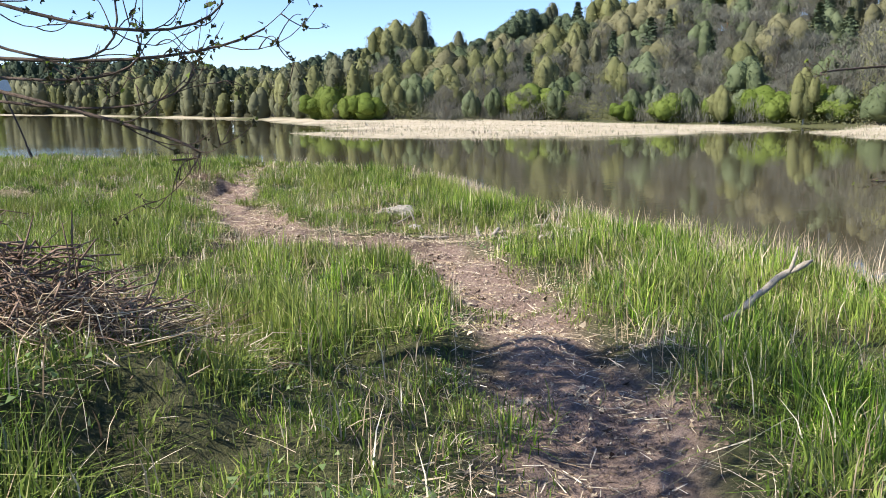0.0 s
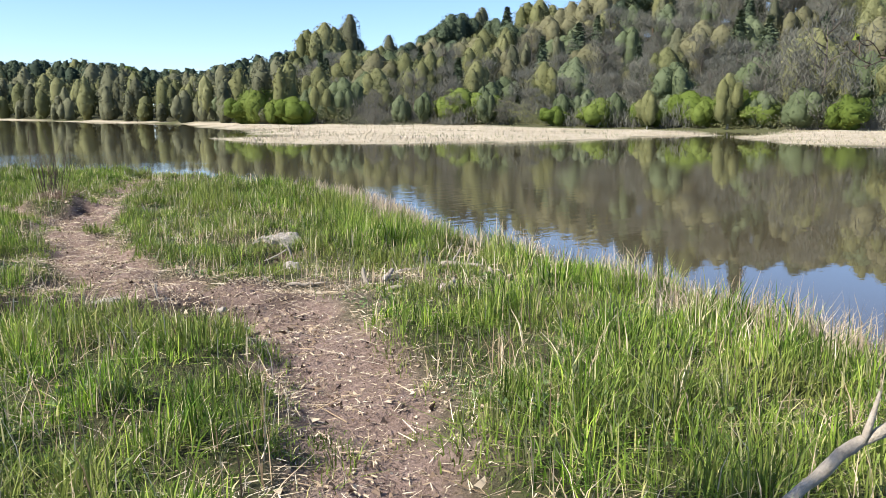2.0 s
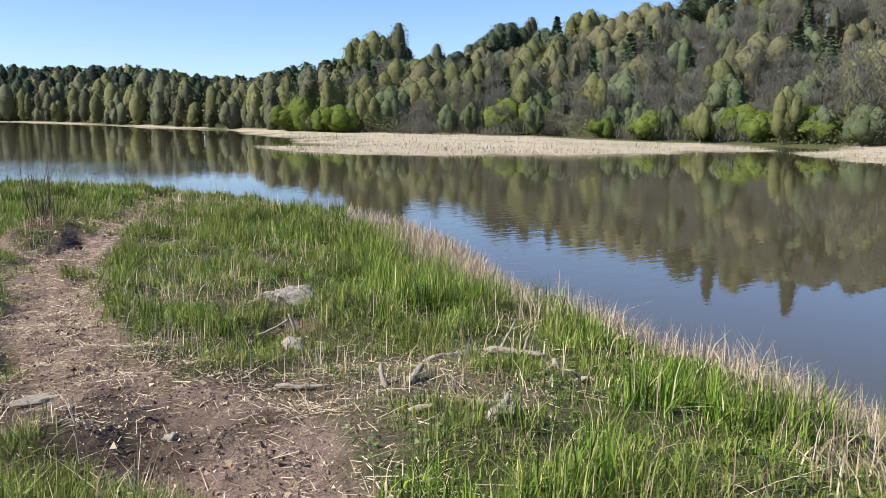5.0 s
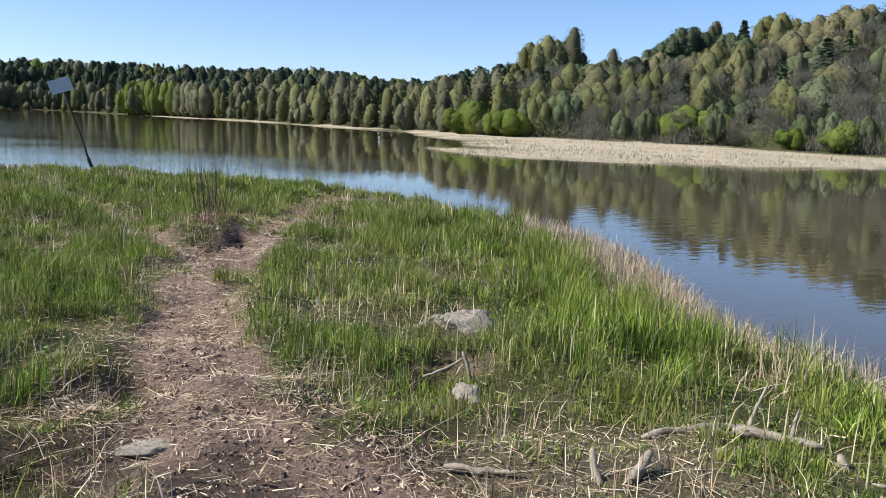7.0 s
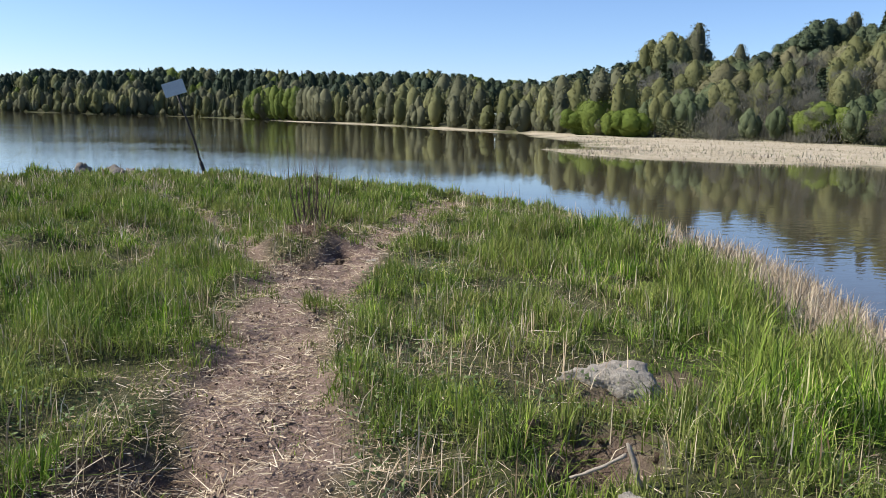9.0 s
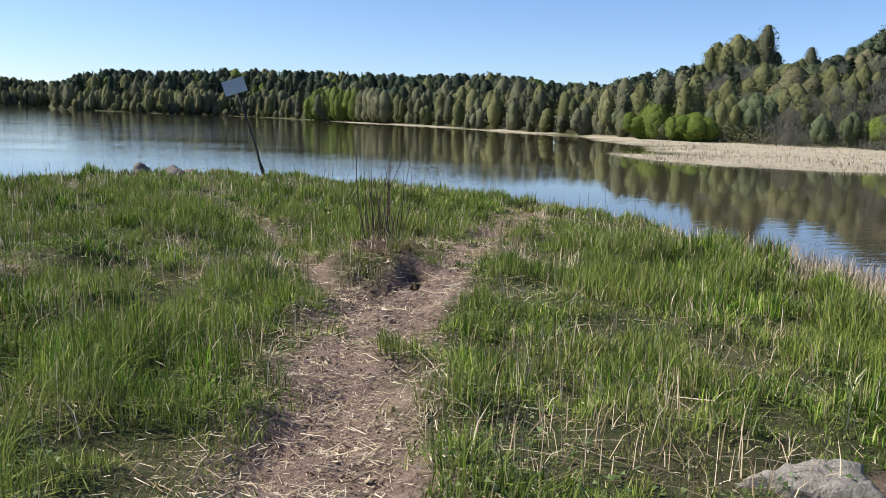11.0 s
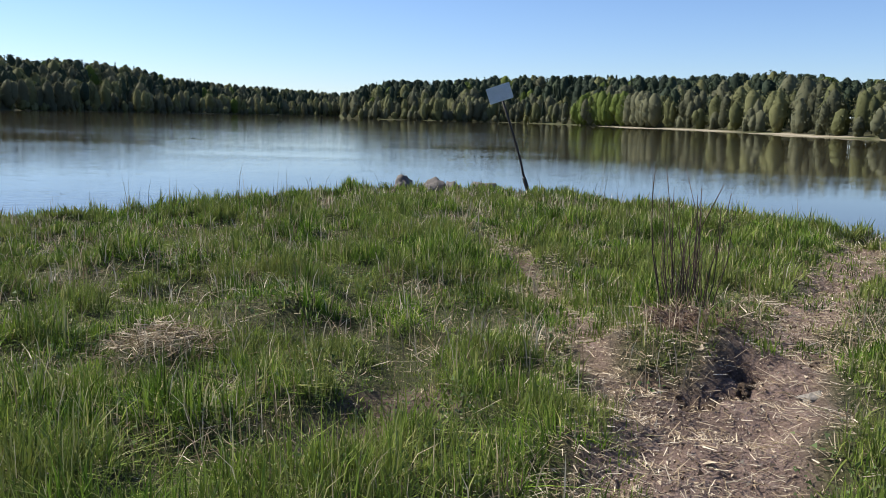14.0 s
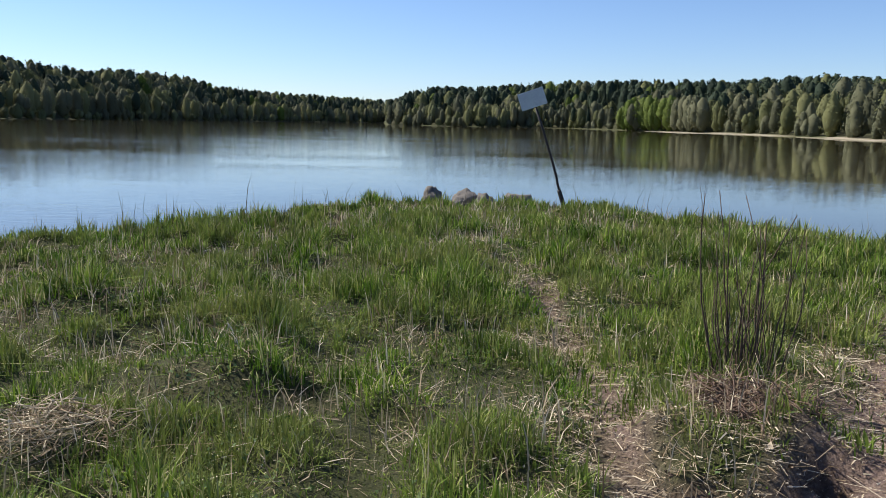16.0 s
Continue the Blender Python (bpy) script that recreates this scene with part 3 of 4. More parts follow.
# how high the canopy stands above the horizon, in degrees, by bearing
SKY_AZ = [-35, -24.7, -22, -18.5, -15.7, -13.3, -8.5, -5.4, -2.3, -1.5, -0.4, 1.6, 4.7, 9, 15.5, 19.2, 22.7, 26.3, 29.4, 31.3, 34.1, 36, 37.5, 40.5, 43, 46, 48, 50, 53, 56, 60, 64, 70, 90]
SKY_EL = [3.9, 3.4, 2.95, 3.0, 2.75, 2.15, 1.75, 1.65, 1.5, 1.6, 2.2, 2.5, 2.5, 2.95, 3.05, 3.1, 3.2, 3.5, 3.2, 3.0, 3.0, 3.6, 3.9, 4.5, 4.9, 5.0, 5.0, 5.6, 6.6, 7.0, 7.6, 8.4, 9.5, 10]


def canopy(az, dist, z):
    """The height of a tree there that reaches the top of the canopy."""
    return dist * math.tan(radians(float(np.interp(az, SKY_AZ, SKY_EL)))) + 1.5 - z


def plant(kind, az, dist, tall, variant=None):
    """A tree at a bearing and distance from the middle of the point."""
    x, y = CENTRE[0] + dist * math.sin(radians(az)), CENTRE[1] + dist * math.cos(radians(az))
    variant = int(rng.randint(0, 3)) if variant is None else variant
    m = pose(x, y, height(x, y) - 0.1, 0, 0, rng.uniform(0, 360)) @ Matrix.Diagonal((tall / 10 * rng.uniform(1.05, 1.6), tall / 10 * rng.uniform(1.05, 1.6), tall / 10, 1))
    key = (kind, variant)
    if key in KINDS:
        return copy_thing(KINDS[key], m @ Matrix.Diagonal((*(1 / v for v in KINDS[key].scale), 1)))
    (tv, bark), (cv, leaf) = tree_kind(kind, 31 * variant + len(kind))
    root = tagged(new(kind), TREE_LABELS[kind], "bush" if "bush" in kind else "tree", "trees on the far hillside")
    part("trunk", tri_mesh("trunk", tv[0], tv[1], bark, True), root)
    part("crown", tri_mesh("crown", cv[0], cv[1], leaf, attrs=(("tint", np.full(len(cv[0]), 0.2 + 0.3 * variant)),)), root)
    root.matrix_basis = m
    KINDS[key] = root
    return root


# the trees that stand out on the skyline, ridge and shore: kind, bearing, distance, height
HEROES = [("poplar_tree", 44.4, 262, 22), ("birch_tree", 41.3, 258, 19), ("birch_tree", 42.6, 252, 20), ("poplar_tree", 47.0, 285, 19), ("poplar_tree", 49.9, 290, 19),
          ("pine_tree", 50.6, 262, 17), ("pine_tree", 51.5, 258, 19), ("pine_tree", 52.4, 262, 19), ("poplar_tree", 53.5, 270, 21), ("spruce_tree", 55.3, 252, 19),
          ("birch_tree", 56.6, 262, 20), ("birch_tree", 57.6, 258, 20), ("aspen_tree", 59.8, 250, 17), ("aspen_tree", 61.2, 246, 18), ("aspen_tree", 62.4, 252, 17),
          ("spruce_tree", 60.4, 205, 15), ("spruce_tree", 61.6, 215, 14), ("spruce_tree", 66.4, 236, 22), ("pine_tree", 64.6, 240, 18), ("spruce_tree", 71.5, 235, 22),
          ("birch_tree", 68.2, 232, 18), ("bare_birch", 76.9, 126, 18), ("bare_birch", 75.2, 130, 14), ("birch_tree", 76.0, 140, 15), ("willow_bush", 38.0, 156, 7.4), ("willow_bush", 37.1, 159, 5.5), ("willow_bush", 40.4, 151, 5.4), ("willow_bush", 52.4, 150, 7), ("willow_bush", 53.7, 152, 6), ("willow_bush", 59.2, 142, 3.6), ("willow_bush", 62.4, 140, 5.2), ("willow_bush", 63.6, 143, 4),
          ("willow_bush", 65.4, 139, 4.6), ("willow_bush", 68.4, 137, 6), ("willow_bush", 69.4, 134, 4.5), ("willow_bush", 71.3, 136, 6.5), ("willow_bush", 73.2, 131, 5), ("maple_tree", 47.2, 205, 13),
          ("maple_tree", 45.4, 210, 13), ("maple_tree", 38.0, 158, 7.5), ("maple_tree", 39.8, 155, 7.5), ("maple_tree", 41.8, 152, 7), ("maple_tree", 42.8, 152, 6.5), ("birch_tree", 43.3, 255, 18), ("poplar_tree", 44.0, 266, 20), ("birch_tree", 40.4, 250, 14), ("pine_tree", 42.2, 262, 17), ("pine_tree", 49.8, 264, 15), ("pine_tree", 51.0, 268, 18), ("birch_tree", 58.4, 262, 18), ("pine_tree", 54.4, 262, 16)]
for kind, az, dist, tall in HEROES:
    plant(kind, az, dist, tall)
# the mixed wood that fills the slope
for row in range(11):
    lag = 8 + row * 12.5
    az = 33.5 + rng.uniform(0, 2)
    while az < 82:
        shore = float(np.interp(az, SHORE_AZ, SHORE_R))
        dist = shore + lag + rng.uniform(-5, 5)
        u = rng.rand()
        if row < 1:
            kind, tall = ("bare_tree", 7) if u < 0.3 else ("maple_tree", 6) if u < 0.7 else ("birch_tree", 8) if u < 0.85 else ("willow_bush", 4.5)
        elif row < 3:
            kind, tall = ("bare_tree", 11) if u < 0.4 else ("birch_tree", 11) if u < 0.62 else ("maple_tree", 9.5) if u < 0.9 else ("poplar_tree", 12)
        elif row < 8:
            kind, tall = ("bare_tree", 13) if u < 0.36 else ("birch_tree", 13) if u < 0.54 else ("poplar_tree", 13) if u < 0.68 else ("aspen_tree", 13) if u < 0.8 else ("maple_tree", 11) if u < 0.93 else ("spruce_tree", 13)
        else:
            kind, tall = ("pine_tree", 14) if u < 0.35 else ("spruce_tree", 14) if u < 0.5 else ("birch_tree", 13) if u < 0.7 else ("aspen_tree", 13) if u < 0.85 else ("bare_tree", 13)
        x, y = CENTRE[0] + dist * math.sin(radians(az)), CENTRE[1] + dist * math.cos(radians(az))
        tall = min(tall * rng.uniform(0.8, 1.15), canopy(az, dist, height(x, y)) * rng.uniform(0.82, 1.0))
        if tall > 4:
            plant(kind, az, dist, tall)
        az += math.degrees((6.4 if row > 0 else 4.6) / dist) * rng.uniform(0.75, 1.3)


def wood(name, spots, shape, material, label):
    """A far wood: many small trees in one mesh."""
    vs, ts, tint, base = [], [], [], 0
    for x, y, tall in spots:
        z = height(x, y)
        if shape == "conifer":
            if rng.rand() < 0.22:
                n = 170
                h, w = rng.uniform(0, 1, n) ** 0.8, rng.uniform(0, 2 * np.pi, n)
                rad = tall * 0.17 * (1 - h) ** 0.8 * rng.uniform(0.7, 1.05, n)
                p = np.stack([np.cos(w) * rad, np.sin(w) * rad, tall * (0.08 + 0.92 * h)], 1)
                v, t = joined(tubes([[((0, 0, tall * 0.08), tall * 0.12), ((0, 0, tall * 0.5), tall * 0.07), ((0, 0, tall * 0.97), 0.05)]], 7),
                              flecks(p, np.full(n, tall * 0.045), rng, out=p - np.array([0, 0, tall * 0.4]), loose=0.4))
            else:
                v, t = round_crown(rng, tall, tall * 0.3, tall * rng.uniform(0.15, 0.23), 190, tall * 0.046)
        elif tall < 7.6:
            v, t = round_crown(rng, tall, -tall * 0.12, tall * rng.uniform(0.4, 0.6), 150, tall * 0.07, 3)
        else:
            v, t = round_crown(rng, tall, tall * 0.03, tall * rng.uniform(0.26, 0.4), 330, tall * 0.046, 2)
        v = v + np.array([x, y, z])
        s, q = tubes([[((x, y, z - 0.5), tall * 0.014), ((x, y, z + tall * 0.8), tall * 0.004)]], 3)
        v, t = np.concatenate([v, np.array(s)]), np.concatenate([t, np.array(q) + len(v)])
        vs.append(v)
        ts.append(t + base)
        tint.append(np.full(len(v), rng.rand()))
        base += len(v)
    stuff(name, tri_mesh(name, np.concatenate(vs), np.concatenate(ts), material, attrs=(("tint", np.concatenate(tint)),)), label, "woodland")


far_spots = {"conifer": [], "birch": [], "olive": [], "bright": []}
for row in range(8):
    az = -34.0
    while az < 40:
        shore = float(np.interp(az, SHORE_AZ, SHORE_R))
        dist = shore + 5 + row * 14 + rng.uniform(-5, 5)
        x, y = CENTRE[0] + dist * math.sin(radians(az)), CENTRE[1] + dist * math.cos(radians(az))
        u = rng.rand()
        pines = (0.92 if row > 3 else 0.12 if row < 2 else 0.45) if az > -2 else 0.2 if row < 2 else 0.55
        what = "conifer" if u < pines else "bright" if u > 0.975 else "birch" if u < pines + (1 - pines) * 0.5 else "olive"
        tall = (11.5 + 1.5 * row if az > -2 else 15 + 1.2 * row) * rng.uniform(0.75, 1.2)
        top = canopy(az, dist, height(x, y))
        tall = min(tall, top * rng.uniform(0.85, 1.0)) if row < 6 else top * rng.uniform(0.9, 1.04)
        if tall > 3:
            far_spots[what].append((x, y, min(tall, 27)))
        az += math.degrees((3.6 if row > 3 else 4.8) / dist) * rng.uniform(0.5, 1.5) * (1.0 if az > -2 else 1.3)
for az in np.arange(14.2, 19.4, 0.42):
    dist = float(np.interp(az, SHORE_AZ, SHORE_R)) - 6 + rng.uniform(-6, 6)
    far_spots["bright" if rng.rand() < 0.25 else "olive"].append((CENTRE[0] + dist * math.sin(radians(az)), CENTRE[1] + dist * math.cos(radians(az)), 15 * rng.uniform(0.85, 1.1)))
az = -33.0
while az < 39:
    dist = float(np.interp(az, SHORE_AZ, SHORE_R)) + rng.uniform(1, 7)
    far_spots["olive" if rng.rand() < 0.5 else "birch"].append((CENTRE[0] + dist * math.sin(radians(az)), CENTRE[1] + dist * math.cos(radians(az)), rng.uniform(4, 7.5)))
    az += math.degrees(4.2 / dist) * rng.uniform(0.6, 1.4)
wood("far_pine_wood", far_spots["conifer"], "conifer", leaf_mat("pine_needles", [(0.0, (0.02, 0.032, 0.02)), (0.5, (0.032, 0.048, 0.028)), (1.0, (0.055, 0.075, 0.04))], through=0.1, tint=True), "dark pines and spruces along the far ridge")
wood("far_birch_wood", far_spots["birch"], "round", BIRCH_LEAF, "birches in young green leaf on the far shore")
wood("far_alder_wood", far_spots["olive"], "round", OLIVE_LEAF, "olive-brown alders in bud on the far shore")
wood("far_willow_scrub", far_spots["bright"], "round", BRIGHT_LEAF, "bright green willows on the far shore")


# scrub that closes the gaps under the trees of the slope
n = 170000
az = rng.uniform(32.5, 84, n)
lag = rng.gamma(1.4, 28, n) + 3
dist = np.interp(az, SHORE_AZ, SHORE_R) + lag
x, y = CENTRE[0] + dist * np.sin(np.radians(az)), CENTRE[1] + dist * np.cos(np.radians(az))
bush = vnoise(x, y, 5.0, 3)
keep = (lag < 150) & (bush > 0.3)
x, y, bush = x[keep], y[keep], bush[keep]
z = land(x, y)[0] + rng.uniform(0, 1, len(x)) ** 1.3 * (bush - 0.25) * 7.5
kind = vnoise(x, y, 8.0, 1)
for name, mask, mat, label in (("grey_scrub", kind < 0.5, GREY_TWIG, "leafless grey-brown scrub under the hillside trees"), ("green_scrub", (kind >= 0.5) & (kind < 0.72), OLIVE_LEAF, "olive green scrub under the hillside trees"),
                               ("fresh_scrub", kind >= 0.72, BIRCH_LEAF, "fresh green scrub under the hillside trees")):
    pts = np.stack([x, y, z], 1)[mask]
    v, t = slivers(pts, np.full(len(pts), 1.1), rng) if name == "grey_scrub" else flecks(pts, np.full(len(pts), 0.25), rng, out=np.tile((-0.5, -0.6, 0.7), (len(pts), 1)))
    stuff(name, tri_mesh(name, v, t, mat, attrs=(("tint", np.repeat(bush[mask], 3)),)), label, "scrub")


# ---- grass, straw and reeds of the near bank ----
WALKED = [(-1.0, -0.5, 0), (2.0, 1.4, 0), (3.6, 3.0, 0), (4.7, 5.2, 0), (5.2, 8.2, 0), (5.7, 10.0, 0)]


def scatter(n, x0, x1, y0, y1):
    return rng.uniform(x0, x1, n), rng.uniform(y0, y1, n)


def tussock(x, y):
    """Where the grass stands thick and high (near 1) or thin and low (near 0)."""
    return 0.55 * vnoise(x, y, 0.36, 1) + 0.25 * vnoise(x, y, 0.17, 4) + 0.2 * vnoise(x, y, 1.1, 2)


def sow(n):
    """Places for blades: thick where people walk close by, none on the trodden path or in the holes."""
    x, y = scatter(n, -3, 13.6, -0.6, 27.2)
    seen = x > np.interp(y, [0, 5, 9, 12.5, 15, 20, 27], [-1.1, 0.0, 1.1, 2.0, 0.6, -2.4, -4.0])
    x, y = x[seen], y[seen]
    n = len(x)
    z, g, trail, _, _ = land(x, y)
    near = line_gap(x, y, WALKED)
    p = np.interp(near, [0, 3, 6, 12, 20], [0.95, 0.95, 0.85, 0.5, 0.32])
    p = p * np.maximum(smooth(-0.02, 0.2, trail + (vnoise(x, y, 0.25, 2) - 0.5) * 0.4 + (vnoise(x, y, 0.6, 5) - 0.5) * 0.6), 0.3 * smooth(13.2, 14.6, y))
    thin = smooth(1.3, 0.5, np.hypot((x - 6.2) / 1.15, (y - 5.5) / 0.95))
    p = p * (1 - 0.4 * thin) * (0.75 + 0.5 * smooth(0.4, 0.58, tussock(x, y))) * smooth(0.05, -0.55, g - 0.5 * smooth(12.5, 16, y) + (vnoise(x, y, 0.5, 0) - 0.5) * 0.7)
    for bx, by, br in ((6.75, 7.55, 0.32), (6.2, 7.15, 0.2), (7.46, 8.42, 0.36), (7.88, 8.2, 0.34), (7.72, 7.98, 0.2), (6.85, 12.85, 0.16), (7.05, 12.68, 0.2), (7.3, 12.78, 0.2), (7.5, 13.02, 0.18), (7.45, 13.68, 0.26), (5.36, 12.6, 0.2), (6.75, 17.1, 0.2), (0.9, 3.8, 0.8), (4.9, 7.3, 0.3), (3.9, 13.25, 0.25), (5.05, 12.05, 0.2), (4.8, 8.15, 0.3), (4.6, 7.95, 0.25)):
        p = p * smooth(br * 0.75, br * 1.2, np.hypot(x - bx, y - by))
    p = p * (0.45 + 0.9 * LATTICES[2][np.floor(x / 0.13).astype(int) % 256, np.floor(y / 0.13).astype(int) % 256])
    keep = rng.rand(n) < p
    return x[keep], y[keep], z[keep], near[keep], trail[keep], g[keep]


x, y, z, near, trail, g = sow(1600000)
lush = smooth(0.35, 0.7, vnoise(x, y, 1.5, 5)) * smooth(0.0, 0.8, trail)
east = smooth(-2.6, -0.8, g) * smooth(16, 11, y)
tall = (0.075 + 0.06 * lush + 0.025 * east + 0.045 * smooth(6.5, 3.0, x + y * 0.5) * smooth(0.1, 0.6, trail)) * rng.uniform(0.4, 1.4, len(x))
# it stays short round the muddy hollow, on the bare patch by the driftwood and on the far end of the path
short = np.maximum(smooth(1.2, 0.6, np.hypot((x - 6.35) / 0.9, (y - 6.95) / 0.6)), 0.8 * smooth(1.3, 0.6, np.hypot((x - 6.2) / 1.15, (y - 5.5) / 0.95)))
short = np.maximum(short, 0.8 * smooth(0.12, -0.1, trail) * smooth(13.0, 14.0, y))
tall = tall * (1 - 0.55 * short)
wide = np.interp(near, [0, 4, 10, 20], [0.006, 0.0085, 0.014, 0.024]) * rng.uniform(0.6, 1.4, len(x))
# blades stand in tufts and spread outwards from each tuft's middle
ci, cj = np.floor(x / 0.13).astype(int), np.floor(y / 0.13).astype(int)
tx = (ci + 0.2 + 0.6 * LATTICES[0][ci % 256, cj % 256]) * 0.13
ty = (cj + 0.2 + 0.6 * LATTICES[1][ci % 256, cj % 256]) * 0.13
turn = np.arctan2(y - ty, x - tx) + rng.normal(0, 1.0, len(x))
tall = tall * (0.42 + 1.25 * smooth(0.38, 0.66, tussock(x, y))) * (0.7 + 0.6 * LATTICES[2][ci % 256, cj % 256])
v, t = blades(np.stack([x, y, z - 0.01], 1), tall, wide, rng, np.where(rng.rand(len(x)) < 0.4, 1.4, 0.7), 1.0, turn)
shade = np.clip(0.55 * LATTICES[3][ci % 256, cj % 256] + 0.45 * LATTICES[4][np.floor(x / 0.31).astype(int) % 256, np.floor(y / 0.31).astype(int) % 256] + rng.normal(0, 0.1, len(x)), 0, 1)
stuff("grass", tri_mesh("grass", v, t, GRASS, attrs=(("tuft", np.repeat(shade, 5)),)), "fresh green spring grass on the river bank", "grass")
# the meadow away from the path, thinner and coarser
x, y = scatter(90000, -22, 9, -18, 20)
z, g, trail, _, _ = land(x, y)
away = np.maximum(np.maximum(np.interp(y, [0, 5, 9, 12.5, 15, 20, 27], [-1.0, 0.1, 1.2, 2.1, 0.7, -2.3, -3.9]) - x, -0.2 - y), 0)
keep = (away > 0) & (g < 0.2) & (trail > 0.1) & (rng.rand(len(x)) < smooth(15, 0, away))
x, y, z = x[keep], y[keep], z[keep]
v, t = blades(np.stack([x, y, z - 0.01], 1), rng.uniform(0.08, 0.26, len(x)), rng.uniform(0.03, 0.05, len(x)), rng, 0.7)
stuff("meadow_grass", tri_mesh("meadow_grass", v, t, GRASS, attrs=(("tuft", np.repeat(vnoise(x, y, 0.3, 2), 5)),)), "green meadow grass away from the path", "grass")


def straws(x, y, z, length, width):
    """Dead stalks lying about: one thin, slightly lifted strip each."""
    n = len(x)
    w = rng.uniform(0, 2 * np.pi, n)
    d = np.stack([np.cos(w), np.sin(w), rng.normal(0.06, 0.12, n)], 1) * length[:, None]
    s = np.stack([-np.sin(w), np.cos(w), rng.normal(0, 0.4, n)], 1) * (width / 2)[:, None]
    p = np.stack([x, y, z + 0.012], 1)
    return np.stack([p - s, p + s, p + d + s * 0.5, p + d - s * 0.5], 1).reshape(-1, 3), (np.arange(n)[:, None, None] * 4 + np.array([[0, 1, 2], [0, 2, 3]])[None]).reshape(-1, 3)


x, y = scatter(900000, -3, 13.4, -0.5, 26.5)
z, g, trail, _, _ = land(x, y)
near = line_gap(x, y, WALKED)
p = np.interp(near, [0, 3, 8, 16], [1.0, 1.0, 0.6, 0.3]) * smooth(0.4, -0.1, g) * (0.6 + 0.4 * smooth(0.4, 0.7, vnoise(x, y, 0.5, 0)))
p = p * (0.12 + 0.95 * np.maximum(smooth(0.6, 0.0, trail), 0.5 * smooth(1.4, 0.6, np.hypot((x - 6.2) / 1.15, (y - 5.5) / 0.95))))
p = p * (1 - 0.75 * smooth(1.2, 0.5, np.hypot(x - 4.7, y - 6.4)))
keep = rng.rand(len(x)) < p * (0.4 + 0.6 * smooth(3.5, 7.5, y))
x, y, z, near = x[keep], y[keep], z[keep], near[keep]
v, t = straws(x, y, z, rng.gamma(1.8, 0.028, len(x)), rng.uniform(0.002, 0.006, len(x)) * np.interp(near, [0, 5, 15], [1, 1.3, 2.2]))
stuff("straw_litter", tri_mesh("straw_litter", v, t, STRAW), "bleached dead stalks strewn over the path and turf", "straw")

# last year's stalks still standing among the fresh grass
x, y = scatter(130000, -3, 13.2, -0.4, 25)
z, g, trail, _, _ = land(x, y)
near = line_gap(x, y, WALKED)
keep = (g < 0.1) & (trail > 0.02) & (rng.rand(len(x)) < np.interp(near, [0, 4, 10], [0.8, 0.75, 0.45]) * smooth(0.3, 0.65, vnoise(x, y, 0.5, 0)))
x, y, z, near = x[keep], y[keep], z[keep], near[keep]
v, t = blades(np.stack([x, y, z - 0.01], 1), rng.uniform(0.1, 0.3, len(x)), rng.uniform(0.0025, 0.006, len(x)) * np.interp(near, [0, 5, 15], [1.1, 1.8, 2.8]), rng, 1.1)
stuff("standing_straw", tri_mesh("standing_straw", v, t, STRAW), "bleached dead stalks standing among the grass", "straw")

# low broad-leaved weeds in patches
x, y = scatter(240000, -2, 13, 0, 24)
z, g, trail, _, _ = land(x, y)
near = line_gap(x, y, WALKED)
keep = (g < 0) & (trail > 0.05) & (rng.rand(len(x)) < np.interp(near, [0, 4, 10], [0.8, 0.5, 0.15]) * smooth(0.56, 0.72, vnoise(x, y, 0.55, 3)))
x, y, z = x[keep], y[keep], z[keep]
v, t = flecks(np.stack([x, y, z + rng.uniform(0.01, 0.09, len(x))], 1), rng.uniform(0.014, 0.03, len(x)), rng, 0.4)
stuff("low_weeds", tri_mesh("low_weeds", v, t, leaf_mat("weed_leaves", [(0.0, (0.06, 0.1, 0.03)), (0.6, (0.13, 0.19, 0.07)), (1.0, (0.24, 0.3, 0.13))], through=0.3)), "low grey-green weeds between the grass tufts", "weeds")

# crumbs of earth, bark and chopped straw on the trodden soil
x, y = scatter(420000, -1.5, 12, -0.5, 19)
z, g, trail, _, _ = land(x, y)
near = line_gap(x, y, WALKED)
keep = rng.rand(len(x)) < smooth(0.25, -0.1, trail) * np.interp(near, [0, 2, 8], [0.9, 0.7, 0.35]) * (0.25 + 0.75 * smooth(0.35, 0.65, vnoise(x, y, 0.3, 4)))
x, y, z = x[keep], y[keep], z[keep]
v, t = flecks(np.stack([x, y, z + rng.uniform(0.002, 0.014, len(x))], 1), 0.006 + rng.gamma(1.5, 0.006, len(x)), rng, 0.3)
stuff("path_litter", tri_mesh("path_litter", v, t, leaf_mat("earth_crumbs", [(0.0, (0.05, 0.035, 0.025)), (0.45, (0.15, 0.105, 0.075)), (0.7, (0.32, 0.25, 0.17)), (1.0, (0.55, 0.46, 0.33))], through=0.0)), "crumbs of earth and chopped straw on the path", "litter")

x, y = scatter(260000, 5.2, 14.6, -2, 25)
z, g, trail, _, _ = land(x, y)
keep = (z > WATER_Z - 0.08) & (rng.rand(len(x)) < 0.75 * smooth(-0.6, 0.15, g + (vnoise(x, y, 0.8, 1) - 0.5) * 0.9) * (0.2 + 0.8 * vnoise(x, y, 0.35, 3)) * (0.06 + 0.94 * smooth(16, 12.5, y)))
x, y, z = x[keep], y[keep], z[keep]
v, t = blades(np.stack([x, y, z - 0.02], 1), rng.uniform(0.12, 0.38, len(x)) * (0.75 + 0.5 * vnoise(x, y, 0.9, 2)), np.interp(y, [0, 8, 20], [0.006, 0.009, 0.014]) * rng.uniform(0.7, 1.3, len(x)), rng, 0.85)
stuff("dry_reeds", tri_mesh("dry_reeds", v, t, REED), "pale dry reeds fringing the bay's waterline", "reeds")

